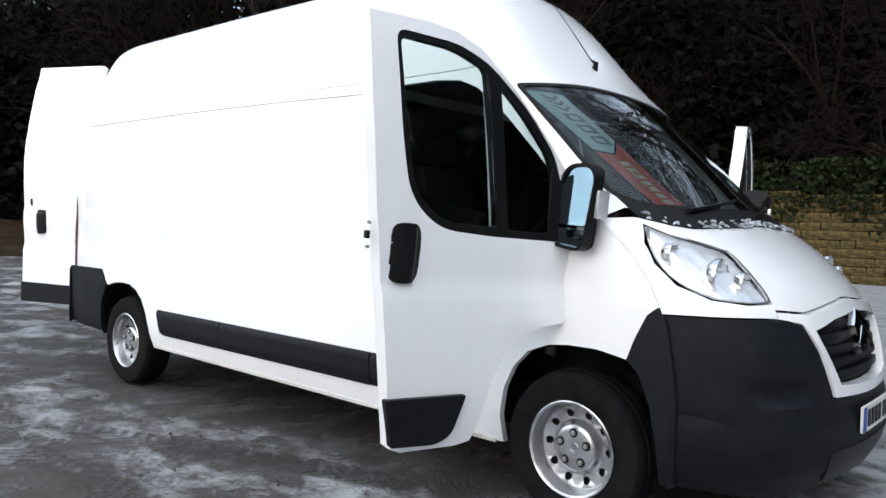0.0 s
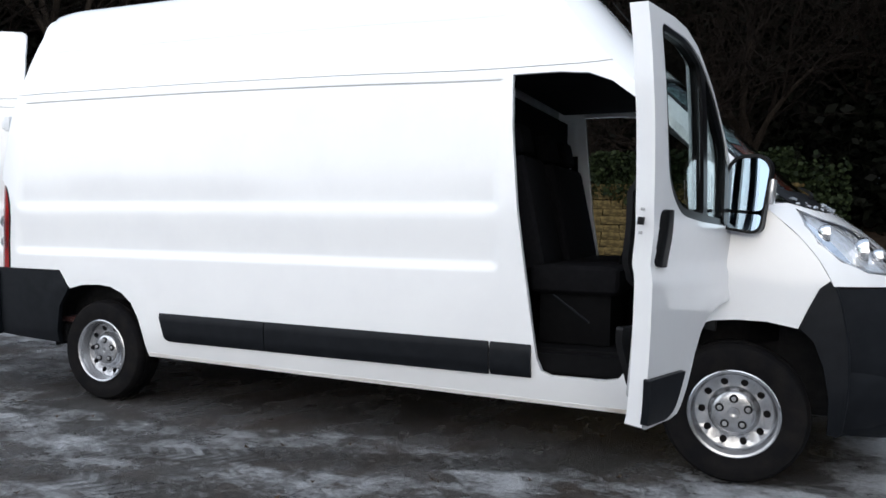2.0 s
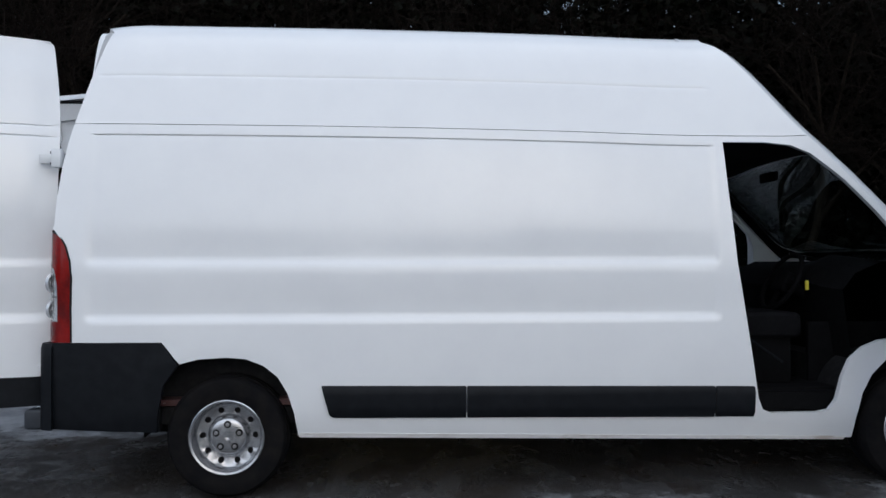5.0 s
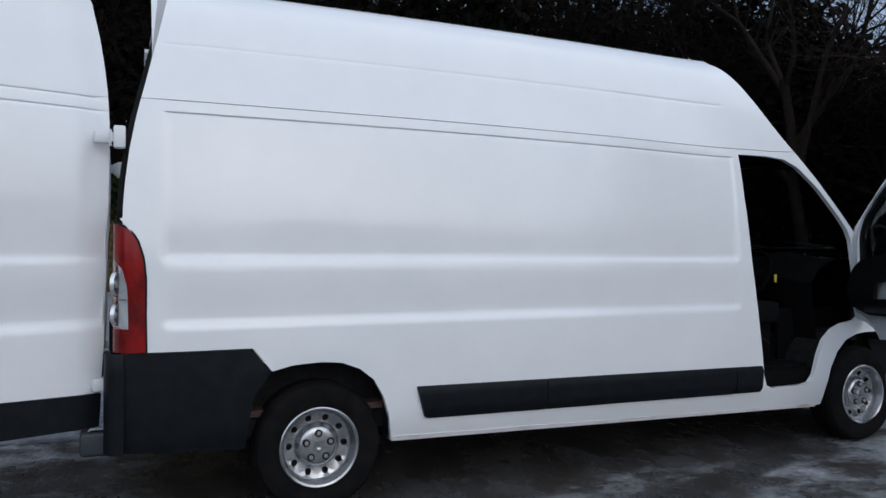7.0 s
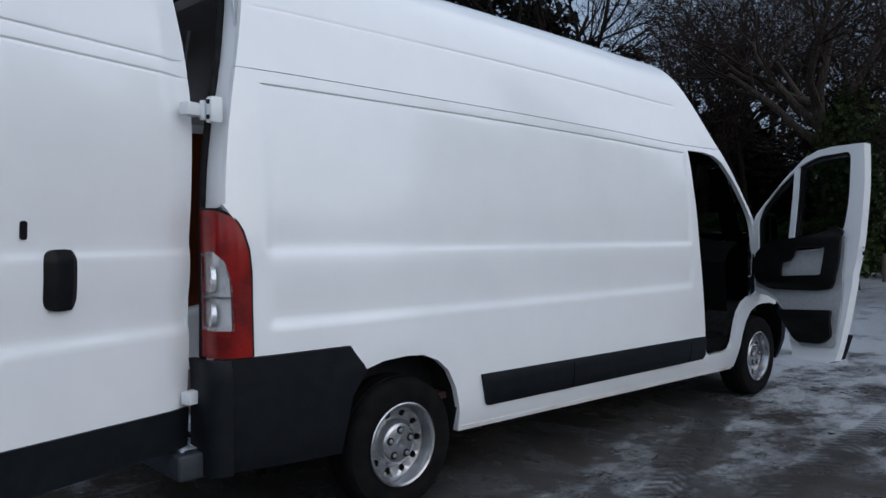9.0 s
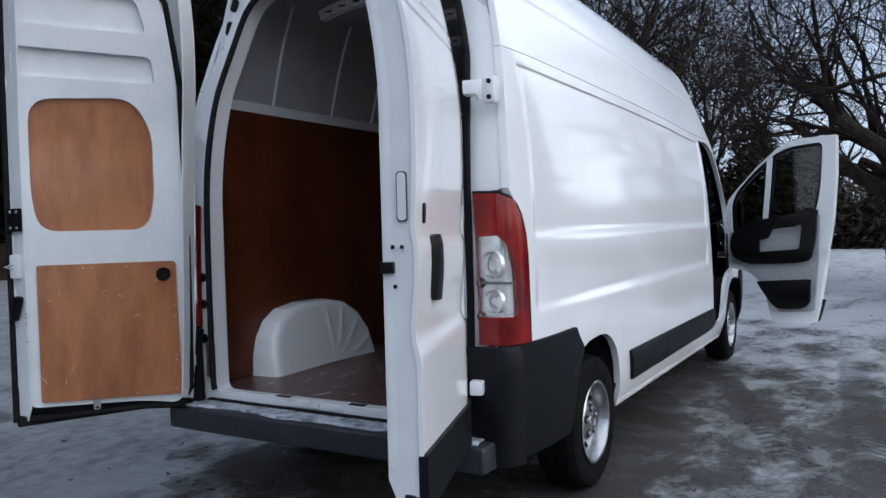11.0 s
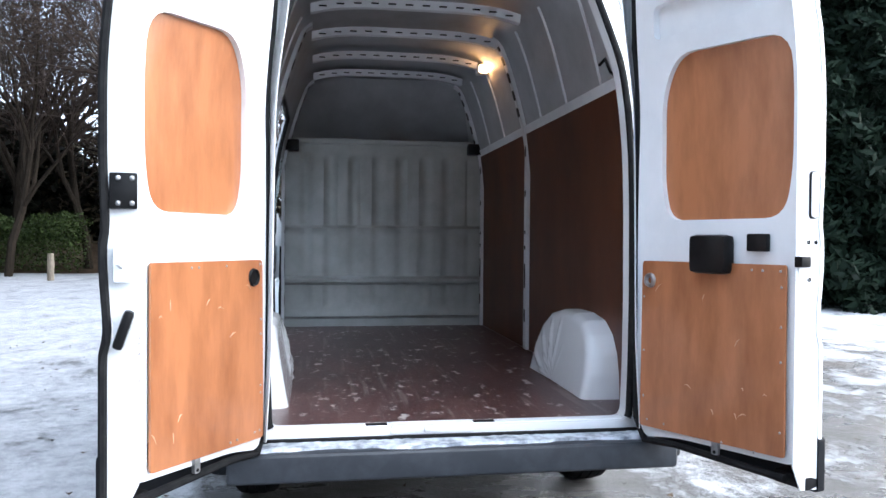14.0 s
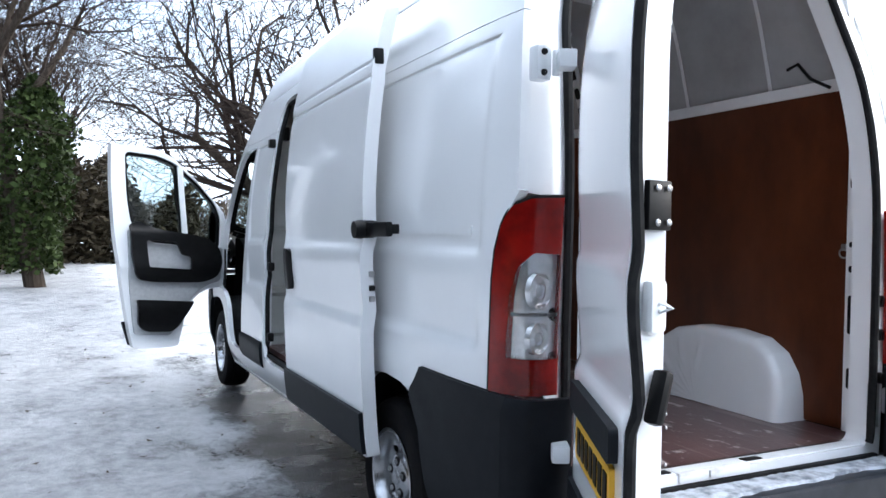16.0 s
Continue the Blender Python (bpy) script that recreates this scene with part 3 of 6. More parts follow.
    for k in range(110):
        u = -0.87 + 1.74 * g.random()
        v = 1.342 - 0.025 * abs(u) / 0.7 + 0.045 * max(0, abs(u) - 0.7) / 0.17 + 0.03 * g.random() ** 1.5
        a, q = 0.006 + 0.012 * g.random(), g.random() * 3.1
        lumps.append(moved(lathe([(0.001, a * 0.5), (a * 0.7, a * 0.35), (a * (0.8 + 0.5 * g.random()), 0.0), (a * 0.6, -a * 0.4)], 6, "z"), pose(*front(u, v, -0.008), 0, 30, math.degrees(q))))
    tagged(part("frost", join(*lumps), FROST, van), "crumbs of frozen snow along the screen's foot", kind="stuff")
    x, y, z = front(-0.06, 2.216, 0)
    part("aerial", join(tube([(x, y, z - 0.01), (x + 0.012, y, z + 0.03), (x - 0.02, y, z + 0.05)], [0.022, 0.014, 0.006], 8), tube([(x - 0.02, y, z + 0.05), (x - 0.16, y + 0.01, z + 0.24), (x - 0.30, y + 0.015, z + 0.42)], [0.004, 0.003, 0.002], 6)), BLACK, van)


PLATE_W = material("white_plate", (0.75, 0.75, 0.72), 0.35)
BLUE = material("blue_band", (0.02, 0.06, 0.35), 0.4)
build_nose()


def build_lower():
    """Rubbing strips, rear bumper, tail lamps, rear frame and underside."""
    def strip(a, b, top0, top1, s, slant=0.0):
        low = 0.455 - 0.008 * a
        poly = rounded([(a + slant, low), (b, 0.455 - 0.008 * b), (b - 0.0, top1), (a, top0)], [0.03 if slant else 0.006, 0.006, 0.006, 0.006])
        return part("side_strip", skin(poly, lambda u, v, d: side(s)(u, v, d - 0.022 + 0.014 * smooth(0.03, 0.0, min(abs(v - low), abs(v - top0)))), (), 0.03, None, None, 0.035), PLASTIC, van)
    for s in (-1, 1):
        strip(0.535, 1.355 if s < 0 else 1.0, 0.634, 0.626, s, 0.05)
        if s < 0:
            strip(1.362, 2.80, 0.626, 0.612, s)
            strip(2.808, 3.035, 0.612, 0.608, s)
        else:
            strip(2.34, 3.035, 0.616, 0.608, s)
        sill = [(0.405, 0.335), (3.60, 0.278), (3.61, 0.30), (0.405, 0.362)]
        part("sill", skin(sill, lambda u, v, d: (side(s)(u, v, d - 0.004)[0], side(s)(u, v, d - 0.004)[1], v), (), 0.06, None, None, 0.06), SILL, van, "grimy white sill edge")
    # rear frame round the doorway
    def rear(u, v, d):
        y, z = half(rear_x(min(v, 2.7)), v if v < 2.6 else v)
        return rear_x(v) + d + 0.012 * smooth(0.85, 1.0, abs(u)), u * min(y, 0.99), v + lift(-0.9, v)
    prof = [(0.87, v) for v in (0.50, 0.8, 1.2, 1.515)] + [(0.995, v) for v in (1.53, 1.6, 2.0, 2.3, 2.5)]
    outer = prof + [(0.99, 2.6), (0.93, 2.67), (0.5, 2.715), (0, 2.72)]
    outer = outer + [(-u, v) for u, v in outer[::-1][1:]]
    hole = rounded([(-0.79, 0.545), (0.79, 0.545), (0.80, 1.4), (0.83, 2.1), (0.78, 2.54), (-0.78, 2.54), (-0.83, 2.1), (-0.80, 1.4)], [0.04, 0.04, 0.2, 0.1, 0.14, 0.14, 0.1, 0.2])
    frame_part = part("rear_frame", skin(outer, rear, [hole], 0.04, None, None, 0.10), WHITE, van, "white painted rear door frame")
    loop = dense([(u * 0.995, v) for u, v in hole], 0.05)
    low = [i for i, (u, v) in enumerate(loop) if v < 0.56 and u > 0][-1]
    loop = [q for q in loop[low:] + loop[:low] if q[1] > 0.552]
    part("door_seal", tube([tuple(Vector(rear(u, v, -0.012))) for u, v in loop], 0.016, 8), RUBBER, frame_part, "black rubber seal")
    wrap = curve([(0.0, -0.855, 0.978), (0.25, -0.91, 0.968), (0.45, -0.962, 0.945), (0.6, -0.985, 0.92), (0.8, -0.993, 0.875), (1.0, -0.993, 0.82)])
    for s in (-1, 1):
        def lamp_place(u, v, d):
            x, y = wrap(u)
            w = max(0.0, SECTION(v)[0] - 0.998) if v < 1.0 else SECTION(v)[0] - 0.998
            k = 1 - smooth(0.3, 0.7, u)
            return x - 0.012 * (1 - k) + d * (1 - k), s * (y + w + 0.012 * k - d * k), v
        shape = [(0.0, 0.885), (0.02, 1.1), (0.02, 1.25), (0.06, 1.34), (0.17, 1.42), (0.33, 1.485), (0.55, 1.51), (1.0, 1.515), (1.0, 0.885)]
        mid = rounded([(0.34, 1.0), (0.99, 1.0), (0.99, 1.33), (0.62, 1.335), (0.44, 1.29), (0.36, 1.20)], [0.01, 0.01, 0.01, 0.03, 0.03, 0.03])
        US = list(np.arange(0.03, 1.0, 0.035))
        tail = part("tail_lamp", skin(shape, lamp_place, [mid], 0.035, US, None, 0.025), RED, van, "tall red tail lamp with a clear centre")
        part("reflector", skin(mid, lambda u, v, d: lamp_place(u, v, d + 0.022), (), 0.03, US, None, 0.003), LENS, tail)
        part("clear_lens", skin(mid, lambda u, v, d: lamp_place(u, v, d - 0.001 + 0.0015 * math.sin(v * 260)), (), 0.012, US, None, 0.004), CLEAR, tail, "clear lens").visible_shadow = False
        for z, r in ((1.065, 0.052), (1.215, 0.058)):
            x, y, _ = lamp_place(0.74, z, 0.012)
            part("bulb_ring", moved(lathe([(0.004, 0.012), (r * 0.35, 0.010), (r * 0.42, -0.004), (r * 0.5, -0.004), (r * 0.8, 0.004), (r * 0.92, -0.008), (r, -0.008), (r, 0.012)], 26, "x"), pose(x, y, z, 0, 0, s * 20)), LENS, tail)
        for v0 in (1.135,):
            part("lens_bar", skin([(0.37, v0), (0.985, v0), (0.985, v0 + 0.010), (0.37, v0 + 0.010)], lambda u, v, d: lamp_place(u, v, d + 0.006), (), 0.03, None, None, 0.012), SEAL, tail)
        edge = [lamp_place(u, v, 0.004) for u, v in dense(shape[:8], 0.05, False)]
        part("lamp_seal", tube(edge, 0.006, 6), RUBBER, tail)
    bumper = part("rear_bumper", box(-1.15, -0.93, -0.905, 0.905, 0.385, 0.497, 0.022, 3), LITSTEP, van, "dark grey rear bumper with a flat step")
    for s in (-1, 1):
        sheet = skin([(-0.96, 0.40), (-0.385, 0.375), (-0.38, 0.46), (-0.345, 0.64), (-0.262, 0.758), (-0.358, 0.882), (-0.96, 0.882)], lambda u, v, d: side(s)(u, v, d - 0.012), (), 0.04, None, None, 0.03)
        wrapc = curve([(0.0, -0.955, 1.0), (0.3, -1.0, 0.985), (0.55, -1.035, 0.95), (0.75, -1.045, 0.90), (1.0, -1.045, 0.79)])
        corner = skin([(0, 0.40), (1, 0.40), (1, 0.878), (0, 0.882)], lambda u, v, d: (wrapc(u)[0] + d * smooth(0.2, 0.7, u), s * (wrapc(u)[1] - d * (1 - smooth(0.2, 0.7, u)) - 0.02 * smooth(0.85, 0.89, v)), v), (), 0.06, None, None, 0.03)
        part("bumper_corner", join(sheet, corner), PLASTIC, bumper)
        part("reflector", box(-1.05, -1.04, min(s * 0.80, s * 0.88), max(s * 0.80, s * 0.88), 0.42, 0.45, 0.003), RED, bumper)
    for s in (-1, 1):
        part("bracket_plate", box(-0.985, -0.955, min(s * 0.76, s * 0.80), max(s * 0.76, s * 0.80), 0.62, 0.80, 0.006), STEEL, bumper)
    sill = part("threshold", box(-0.955, -0.885, -0.79, 0.79, 0.49, 0.550, 0.008), THRESH, van, "worn white painted threshold")
    part("catch_plate", join(box(-0.975, -0.90, -0.08, 0.27, 0.515, 0.556, 0.012), box(-0.985, -0.95, 0.06, 0.13, 0.525, 0.552, 0.006)), THRESH, sill)
    for y in (-0.13, 0.325):
        part("catch_slot", box(-0.945, -0.91, y - 0.045, y + 0.045, 0.548, 0.5535, 0.002), BLACK, sill)
    part("sill_seal", box(-0.985, -0.95, -0.80, 0.80, 0.492, 0.512, 0.006), RUBBER, sill)
    rng = np.random.default_rng(77)
    v, f = [], []
    ys = np.linspace(-0.86, 0.86, 180)
    wide = [0.022 + 0.045 * noise.noise(Vector((y * 3.0, 1.0, 0))) + 0.022 * noise.noise(Vector((y * 13.0, 4.0, 0))) for y in ys]
    for i, y in enumerate(ys):
        h = 0.008 + 0.006 * abs(noise.noise(Vector((y * 22, 7, 0))))
        w0 = max(0.002, wide[i])
        v += [(-1.08 - w0, y, 0.4965), (-1.08 - w0 * 0.7, y, 0.4975 + h), (-1.0, y, 0.4975 + h * 0.9), (-0.985, y, 0.4965)]
        if i:
            f += [(4 * i - 4 + k, 4 * i + k, 4 * i + k + 1, 4 * i - 3 + k) for k in range(3)]
    part("frost", (v, f), FROST, bumper, "thin crust of frost on the step")
    # underside
    part("underbody", join(box(-0.85, 3.6, -0.86, 0.86, 0.40, 0.50), box(3.55, 4.85, -0.62, 0.62, 0.30, 0.75), box(0.2, 3.4, -0.55, -0.40, 0.27, 0.42), box(0.2, 3.4, 0.40, 0.55, 0.27, 0.42)), RUBBER, van)
    for cx, x0, x1, inn in ((0.0, -0.40, 0.43, 0.78), (BASE, 3.60, 4.50, 0.66)):
        for s in (-1, 1):
            arc = [(cx + (0.385 if cx == 0 and math.cos(a) > 0 else 0.47) * math.copysign(abs(math.cos(a)) ** 0.7, math.cos(a)), 0.34 + 0.465 * math.sin(a) ** 0.7) for a in np.linspace(math.pi, 0, 20)]
            pts = arc
            for q in (x0 - 0.03, x1 - 0.01):
                part("arch_liner", box(q, q + 0.04, min(s * 0.60, s * 0.90), max(s * 0.60, s * 0.90), 0.37, 0.49, 0.004), RUBBER, van)
            v, f = [], []
            for i, (x, z) in enumerate(pts):
                v += [(x, s * min(0.972, SECTION(z)[0] - 0.02), z), (x, s * inn, z)]
                if i:
                    f.append((2 * i - 2, 2 * i, 2 * i + 1, 2 * i - 1))
            v2 = [(x, s * inn, z) for x, z in arc]
            part("wheel_well", join((v, f), (v2, [tuple(range(len(v2)))])), RUBBER, van)


build_lower()


def build_wheels():
    tyre = [(0.205, -0.095), (0.235, -0.104), (0.285, -0.110), (0.320, -0.102), (0.335, -0.085), (0.3405, -0.06), (0.3405, -0.052), (0.333, -0.05), (0.333, -0.044), (0.3445, -0.042), (0.3445, -0.006), (0.337, -0.004), (0.337, 0.004),
            (0.3445, 0.006), (0.3445, 0.042), (0.333, 0.044), (0.333, 0.05), (0.3405, 0.052), (0.3405, 0.06), (0.335, 0.085), (0.320, 0.102), (0.285, 0.11), (0.235, 0.104), (0.205, 0.095)]
    lip = [(0.209, -0.098), (0.213, -0.106), (0.207, -0.110), (0.197, -0.106), (0.190, -0.09), (0.184, -0.06), (0.180, -0.045), (0.180, 0.09)]
    depth = curve([(0.12, -0.029), (0.13, -0.0275), (0.15, -0.030), (0.165, -0.038), (0.181, -0.040)])
    holes = [circle(0.149 * math.cos(a), 0.149 * math.sin(a), 0.0175, 12) for a in np.linspace(0, 2 * math.pi, 11)[:-1]]
    for cx in (0.0, BASE):
        for s in (-1, 1):
            m = pose(cx, s * 0.865, HUB_Z + 0.008, 0, 0 if s < 0 else 0, 0 if s < 0 else 180)
            wheel = part("wheel", lathe(lip, 56), SILVER, van, "silver steel wheel with round holes", m)
            part("tyre", lathe(tyre, 64), TYRE, wheel)
            part("disc", skin(circle(0, 0, 0.181, 60), lambda u, v, d: (u, depth(math.hypot(u, v)) + d, v), holes + [circle(0, 0, 0.122, 60)], 0.02, [], [], 0.006), SILVER, wheel)
            part("hub", lathe([(0.001, -0.077), (0.03, -0.0775), (0.06, -0.077), (0.085, -0.074), (0.098, -0.070), (0.104, -0.064), (0.109, -0.050), (0.114, -0.036), (0.122, -0.029), (0.122, -0.022)], 60), SILVER, wheel, "raised hub of the steel wheel")
            part("backing", lathe([(0.001, -0.005), (0.18, -0.005)], 32), RUBBER, wheel)
            for k in range(5):
                a = math.pi / 2 + 2 * math.pi * k / 5
                # Black collar round the bolt head puts in the shade of its well.
                part("bolt_well_shade", moved(lathe([(0.001, -0.079), (0.013, -0.079), (0.015, -0.0775), (0.020, -0.0785), (0.0215, -0.073), (0.0215, -0.06)], 16), pose(0.068 * math.cos(a), 0, 0.068 * math.sin(a))), [RUBBER], wheel)
                part("bolt_head", moved(lathe([(0.001, -0.088), (0.009, -0.088), (0.0115, -0.086), (0.012, -0.078)], 6), pose(0.068 * math.cos(a), 0, 0.068 * math.sin(a))), STEEL, wheel)
            part("hub_cap", lathe([(0.001, -0.079), (0.010, -0.079), (0.014, -0.081), (0.026, -0.081), (0.029, -0.077), (0.029, -0.06)], 24), SILVER, wheel)


build_wheels()


def build_front_door(s, turn):
    """A front door, built as closed and swung out about its hinge."""
    hinge = Vector((3.935, s * 0.965, 0))
    hinge.z = 0.45
    m = Matrix.Translation(hinge) @ Matrix.Rotation(radians(4.5), 4, "Y") @ Matrix.Rotation(radians(-s * turn), 4, "Z") @ Matrix.Translation(-hinge)
    door_shape = []
    for x, z in DOOR:
        door_shape.append((x + 0.025 if x < 3.2 else x, z - 0.055 if z < 0.5 else z + 0.012))
    window = rounded([(3.045, 2.0), (3.30, 1.99), (3.45, 1.925), (3.535, 1.29), (3.26, 1.305), (3.135, 1.40), (3.085, 1.62)], [0.04, 0.08, 0.03, 0.02, 0.10, 0.10, 0.10])
    quarter = rounded([(3.515, 1.88), (3.67, 1.745), (3.81, 1.60), (3.845, 1.50), (3.845, 1.275), (3.585, 1.285)], [0.03, 0.08, 0.05, 0.05, 0.03, 0.02])
    hole = rounded([(3.025, 2.025), (3.30, 2.012), (3.45, 1.95), (3.67, 1.775), (3.82, 1.615), (3.868, 1.50), (3.868, 1.245), (3.50, 1.255), (3.24, 1.275), (3.105, 1.39), (3.06, 1.62)], [0.05, 0.06, 0.06, 0.06, 0.05, 0.05, 0.03, 0.05, 0.12, 0.12, 0.1])
    pl = side(s)
    base = lambda off: (lambda u, v, d: pl(u, v, d + off + 0.012 * smooth(1.02, 1.06, v) * smooth(1.22, 1.06, v) - 0.012 * smooth(0.08, 0.0, abs(v - 0.9)) * smooth(3.4, 3.9, u)))
    door = part("front_door", skin(door_shape, base(0.0), [hole], 0.04, None, None, 0.075), WHITE, van, "white front door swung wide open", m)
    part("window_seal", skin(hole, base(0.006), [window, quarter], 0.03, None, None, 0.05), BLACK, door, "black window surround")
    for name, poly in (("window_pane", window), ("quarter_pane", quarter)):
        part(name, skin(poly, base(0.022), (), 0.06, None, None, 0.004), GLASS, door)
    strip = rounded([(3.105, 0.428), (3.31, 0.42), (3.375, 0.455), (3.425, 0.618), (3.055, 0.622)], [0.01, 0.06, 0.05, 0.01, 0.01])
    part("door_strip", skin(strip, base(-0.022), (), 0.03, None, None, 0.03), PLASTIC, door)
    # outer handle
    grip = rounded([(3.035, 1.065), (3.165, 1.065), (3.165, 1.292), (3.035, 1.292)], 0.05)
    part("door_handle", skin(grip, lambda u, v, d: base(-0.018 + 0.012 * smooth(0.045, 0.0, abs(u - 3.10)) * 0 + 0.018 * smooth(0.03, 0.056, abs(u - 3.10)))(u, v, d), (), 0.015, None, None, 0.03), BLACK, door, "black recessed handle")
    # inner trim
    inner = lambda off: (lambda u, v, d: base(0.075 + off)(u, v, d))
    rim = rounded([(2.975, 1.93), (3.0, 1.3), (3.08, 0.95), (3.13, 0.52), (3.40, 0.50), (3.50, 0.62), (3.54, 0.80), (3.62, 0.92), (3.82, 0.97), (3.86, 1.25), (3.84, 1.50)], 0.05)
    card = rounded([(3.07, 1.38), (3.085, 0.93), (3.12, 0.52), (3.41, 0.495), (3.49, 0.57), (3.58, 0.76), (3.66, 0.86), (3.77, 0.92), (3.87, 0.95), (3.885, 1.24), (3.60, 1.25), (3.30, 1.26), (3.16, 1.33)], 0.03)
    part("door_card", skin(card, inner(0.003), (), 0.04, None, None, 0.02), GREYTRIM, door, "pale grey inner door card")
    arm = rounded([(3.07, 1.41), (3.085, 1.12), (3.13, 0.965), (3.28, 0.94), (3.70, 0.935), (3.82, 0.98), (3.86, 1.12), (3.83, 1.23), (3.74, 1.31), (3.57, 1.345), (3.30, 1.375), (3.14, 1.445)], [0.03, 0.06, 0.06, 0.06, 0.06, 0.06, 0.06, 0.05, 0.06, 0.08, 0.12, 0.03])
    insert = rounded([(3.20, 1.285), (3.22, 1.065), (3.58, 1.045), (3.58, 1.15), (3.50, 1.17), (3.45, 1.275)], 0.02)
    part("armrest", skin(arm, lambda u, v, d: inner(0.03 + 0.03 * smooth(0.0, 0.05, max(0.0, min(abs(v - 0.95), 1.40 - v))))(u, v, d), [insert], 0.03, None, None, 0.025), BLACK, door, "black armrest with a grab handle")
    pocket = rounded([(3.12, 0.80), (3.145, 0.59), (3.21, 0.535), (3.42, 0.525), (3.49, 0.575), (3.60, 0.775)], [0.02, 0.05, 0.05, 0.05, 0.05, 0.02])
    part("door_pocket", skin(pocket, lambda u, v, d: inner(0.025 + 0.05 * smooth(0.58, 0.75, v))(u, v, d), (), 0.03, None, None, 0.03), BLACK, door, "black door pocket")
    bar = rounded([(3.465, 1.93), (3.515, 1.90), (3.585, 1.28), (3.54, 1.27)], 0.01)
    part("window_divider", skin(bar, inner(-0.012), (), 0.05, None, None, 0.014), INNER, door)
    # Dark strip puts in the shade of the gap between door and wing.
    part("hinge_gap_shade", box(3.912, 3.93, min(s * 0.90, s * 0.957), max(s * 0.90, s * 0.957), 0.74, 1.32, 0.003), RUBBER, door)
    # lock on the shut face
    x, y, z = pl(2.965, 1.24, 0.04)
    part("door_latch", box(x - 0.018, x - 0.002, min(y - 0.012, y + 0.012), max(y - 0.012, y + 0.012), z - 0.015, z + 0.015, 0.003), BLACK, door)
    for dz in (-0.045, 0.045):
        part("screw", box(x - 0.012, x + 0.002, y - 0.006, y + 0.006, z + dz - 0.006, z + dz + 0.006, 0.002), STEEL, door)
    # mirror on its arm
    mx, my, mz = 3.862, s * 1.045, 1.40

    def shell(u, v, d):
        return mx + d + 0.08 * u + 0.085 * v, my + u * s, mz + v
    mpoly = rounded([(-0.095, -0.17), (0.085, -0.185), (0.10, 0.14), (0.055, 0.19), (-0.055, 0.182), (-0.10, 0.13)], [0.045, 0.055, 0.05, 0.045, 0.045, 0.045])
    dome = lambda u, v, d: shell(u, v, d + 0.05 + 0.06 * (1 - smooth(0.0, 1.0, max(abs(u) / 0.10, abs(v) / 0.19) ** 2)))
    hous = join(skin(mpoly, lambda u, v, d: dome(u, v, 0), (), 0.02, None, None, 0), skin(mpoly, lambda u, v, d: shell(u, v, d), [[(u * 0.9, v * 0.93) for u, v in mpoly]], 0.03, [], [], 0.0502))
    part("mirror_housing", hous, BLACK, door, "tall black door mirror housing")
    up = rounded([(-0.083, -0.075), (0.080, -0.075), (0.087, 0.13), (0.045, 0.172), (-0.048, 0.165), (-0.088, 0.12)], 0.03)
    lo = rounded([(-0.083, -0.158), (0.072, -0.168), (0.08, -0.09), (-0.083, -0.09)], 0.022)
    for poly in (up, lo):
        part("mirror_glass", skin(poly, lambda u, v, d: shell(u, v, d + 0.01), (), 0.04, None, None, 0.004), MIRROR, door)
    x, y, z = shell(0.098, 0.02, 0.06)
    part("mirror_repeater", box(x - 0.035, x + 0.03, y - 0.012, y + 0.012, z - 0.06, z + 0.06, 0.01), LENS, door, "clear side repeater")
    part("mirror_arm", join(box(3.90, 3.945, min(s * 0.93, s * 1.0), max(s * 0.93, s * 1.0), 1.27, 1.46, 0.018), skin(rounded([(3.80, 1.25), (3.92, 1.25), (3.905, 1.46), (3.81, 1.56)], 0.03), base(-0.003), (), 0.04, None, None, 0.01)), BLACK, door)
    for z in (0.75 + 0.35, 1.0 + 0.4):
        part("hinge", moved(lathe([(0.001, -0.04), (0.02, -0.04), (0.02, 0.04), (0.001, 0.04)], 12, "z"), pose(3.93, s * 0.945, z)), INNER, door)
    return door


GREYTRIM = material("grey_door_card", (0.42, 0.43, 0.44), 0.6, second=(0.36, 0.37, 0.38), scale=30)
build_front_door(-1, 74.0)
build_front_door(1, 74.0)


def door_x(z):
    """The outer face of a rear door along its height."""
    return -0.965 + 0.16 * smooth(1.75, 2.9, z)


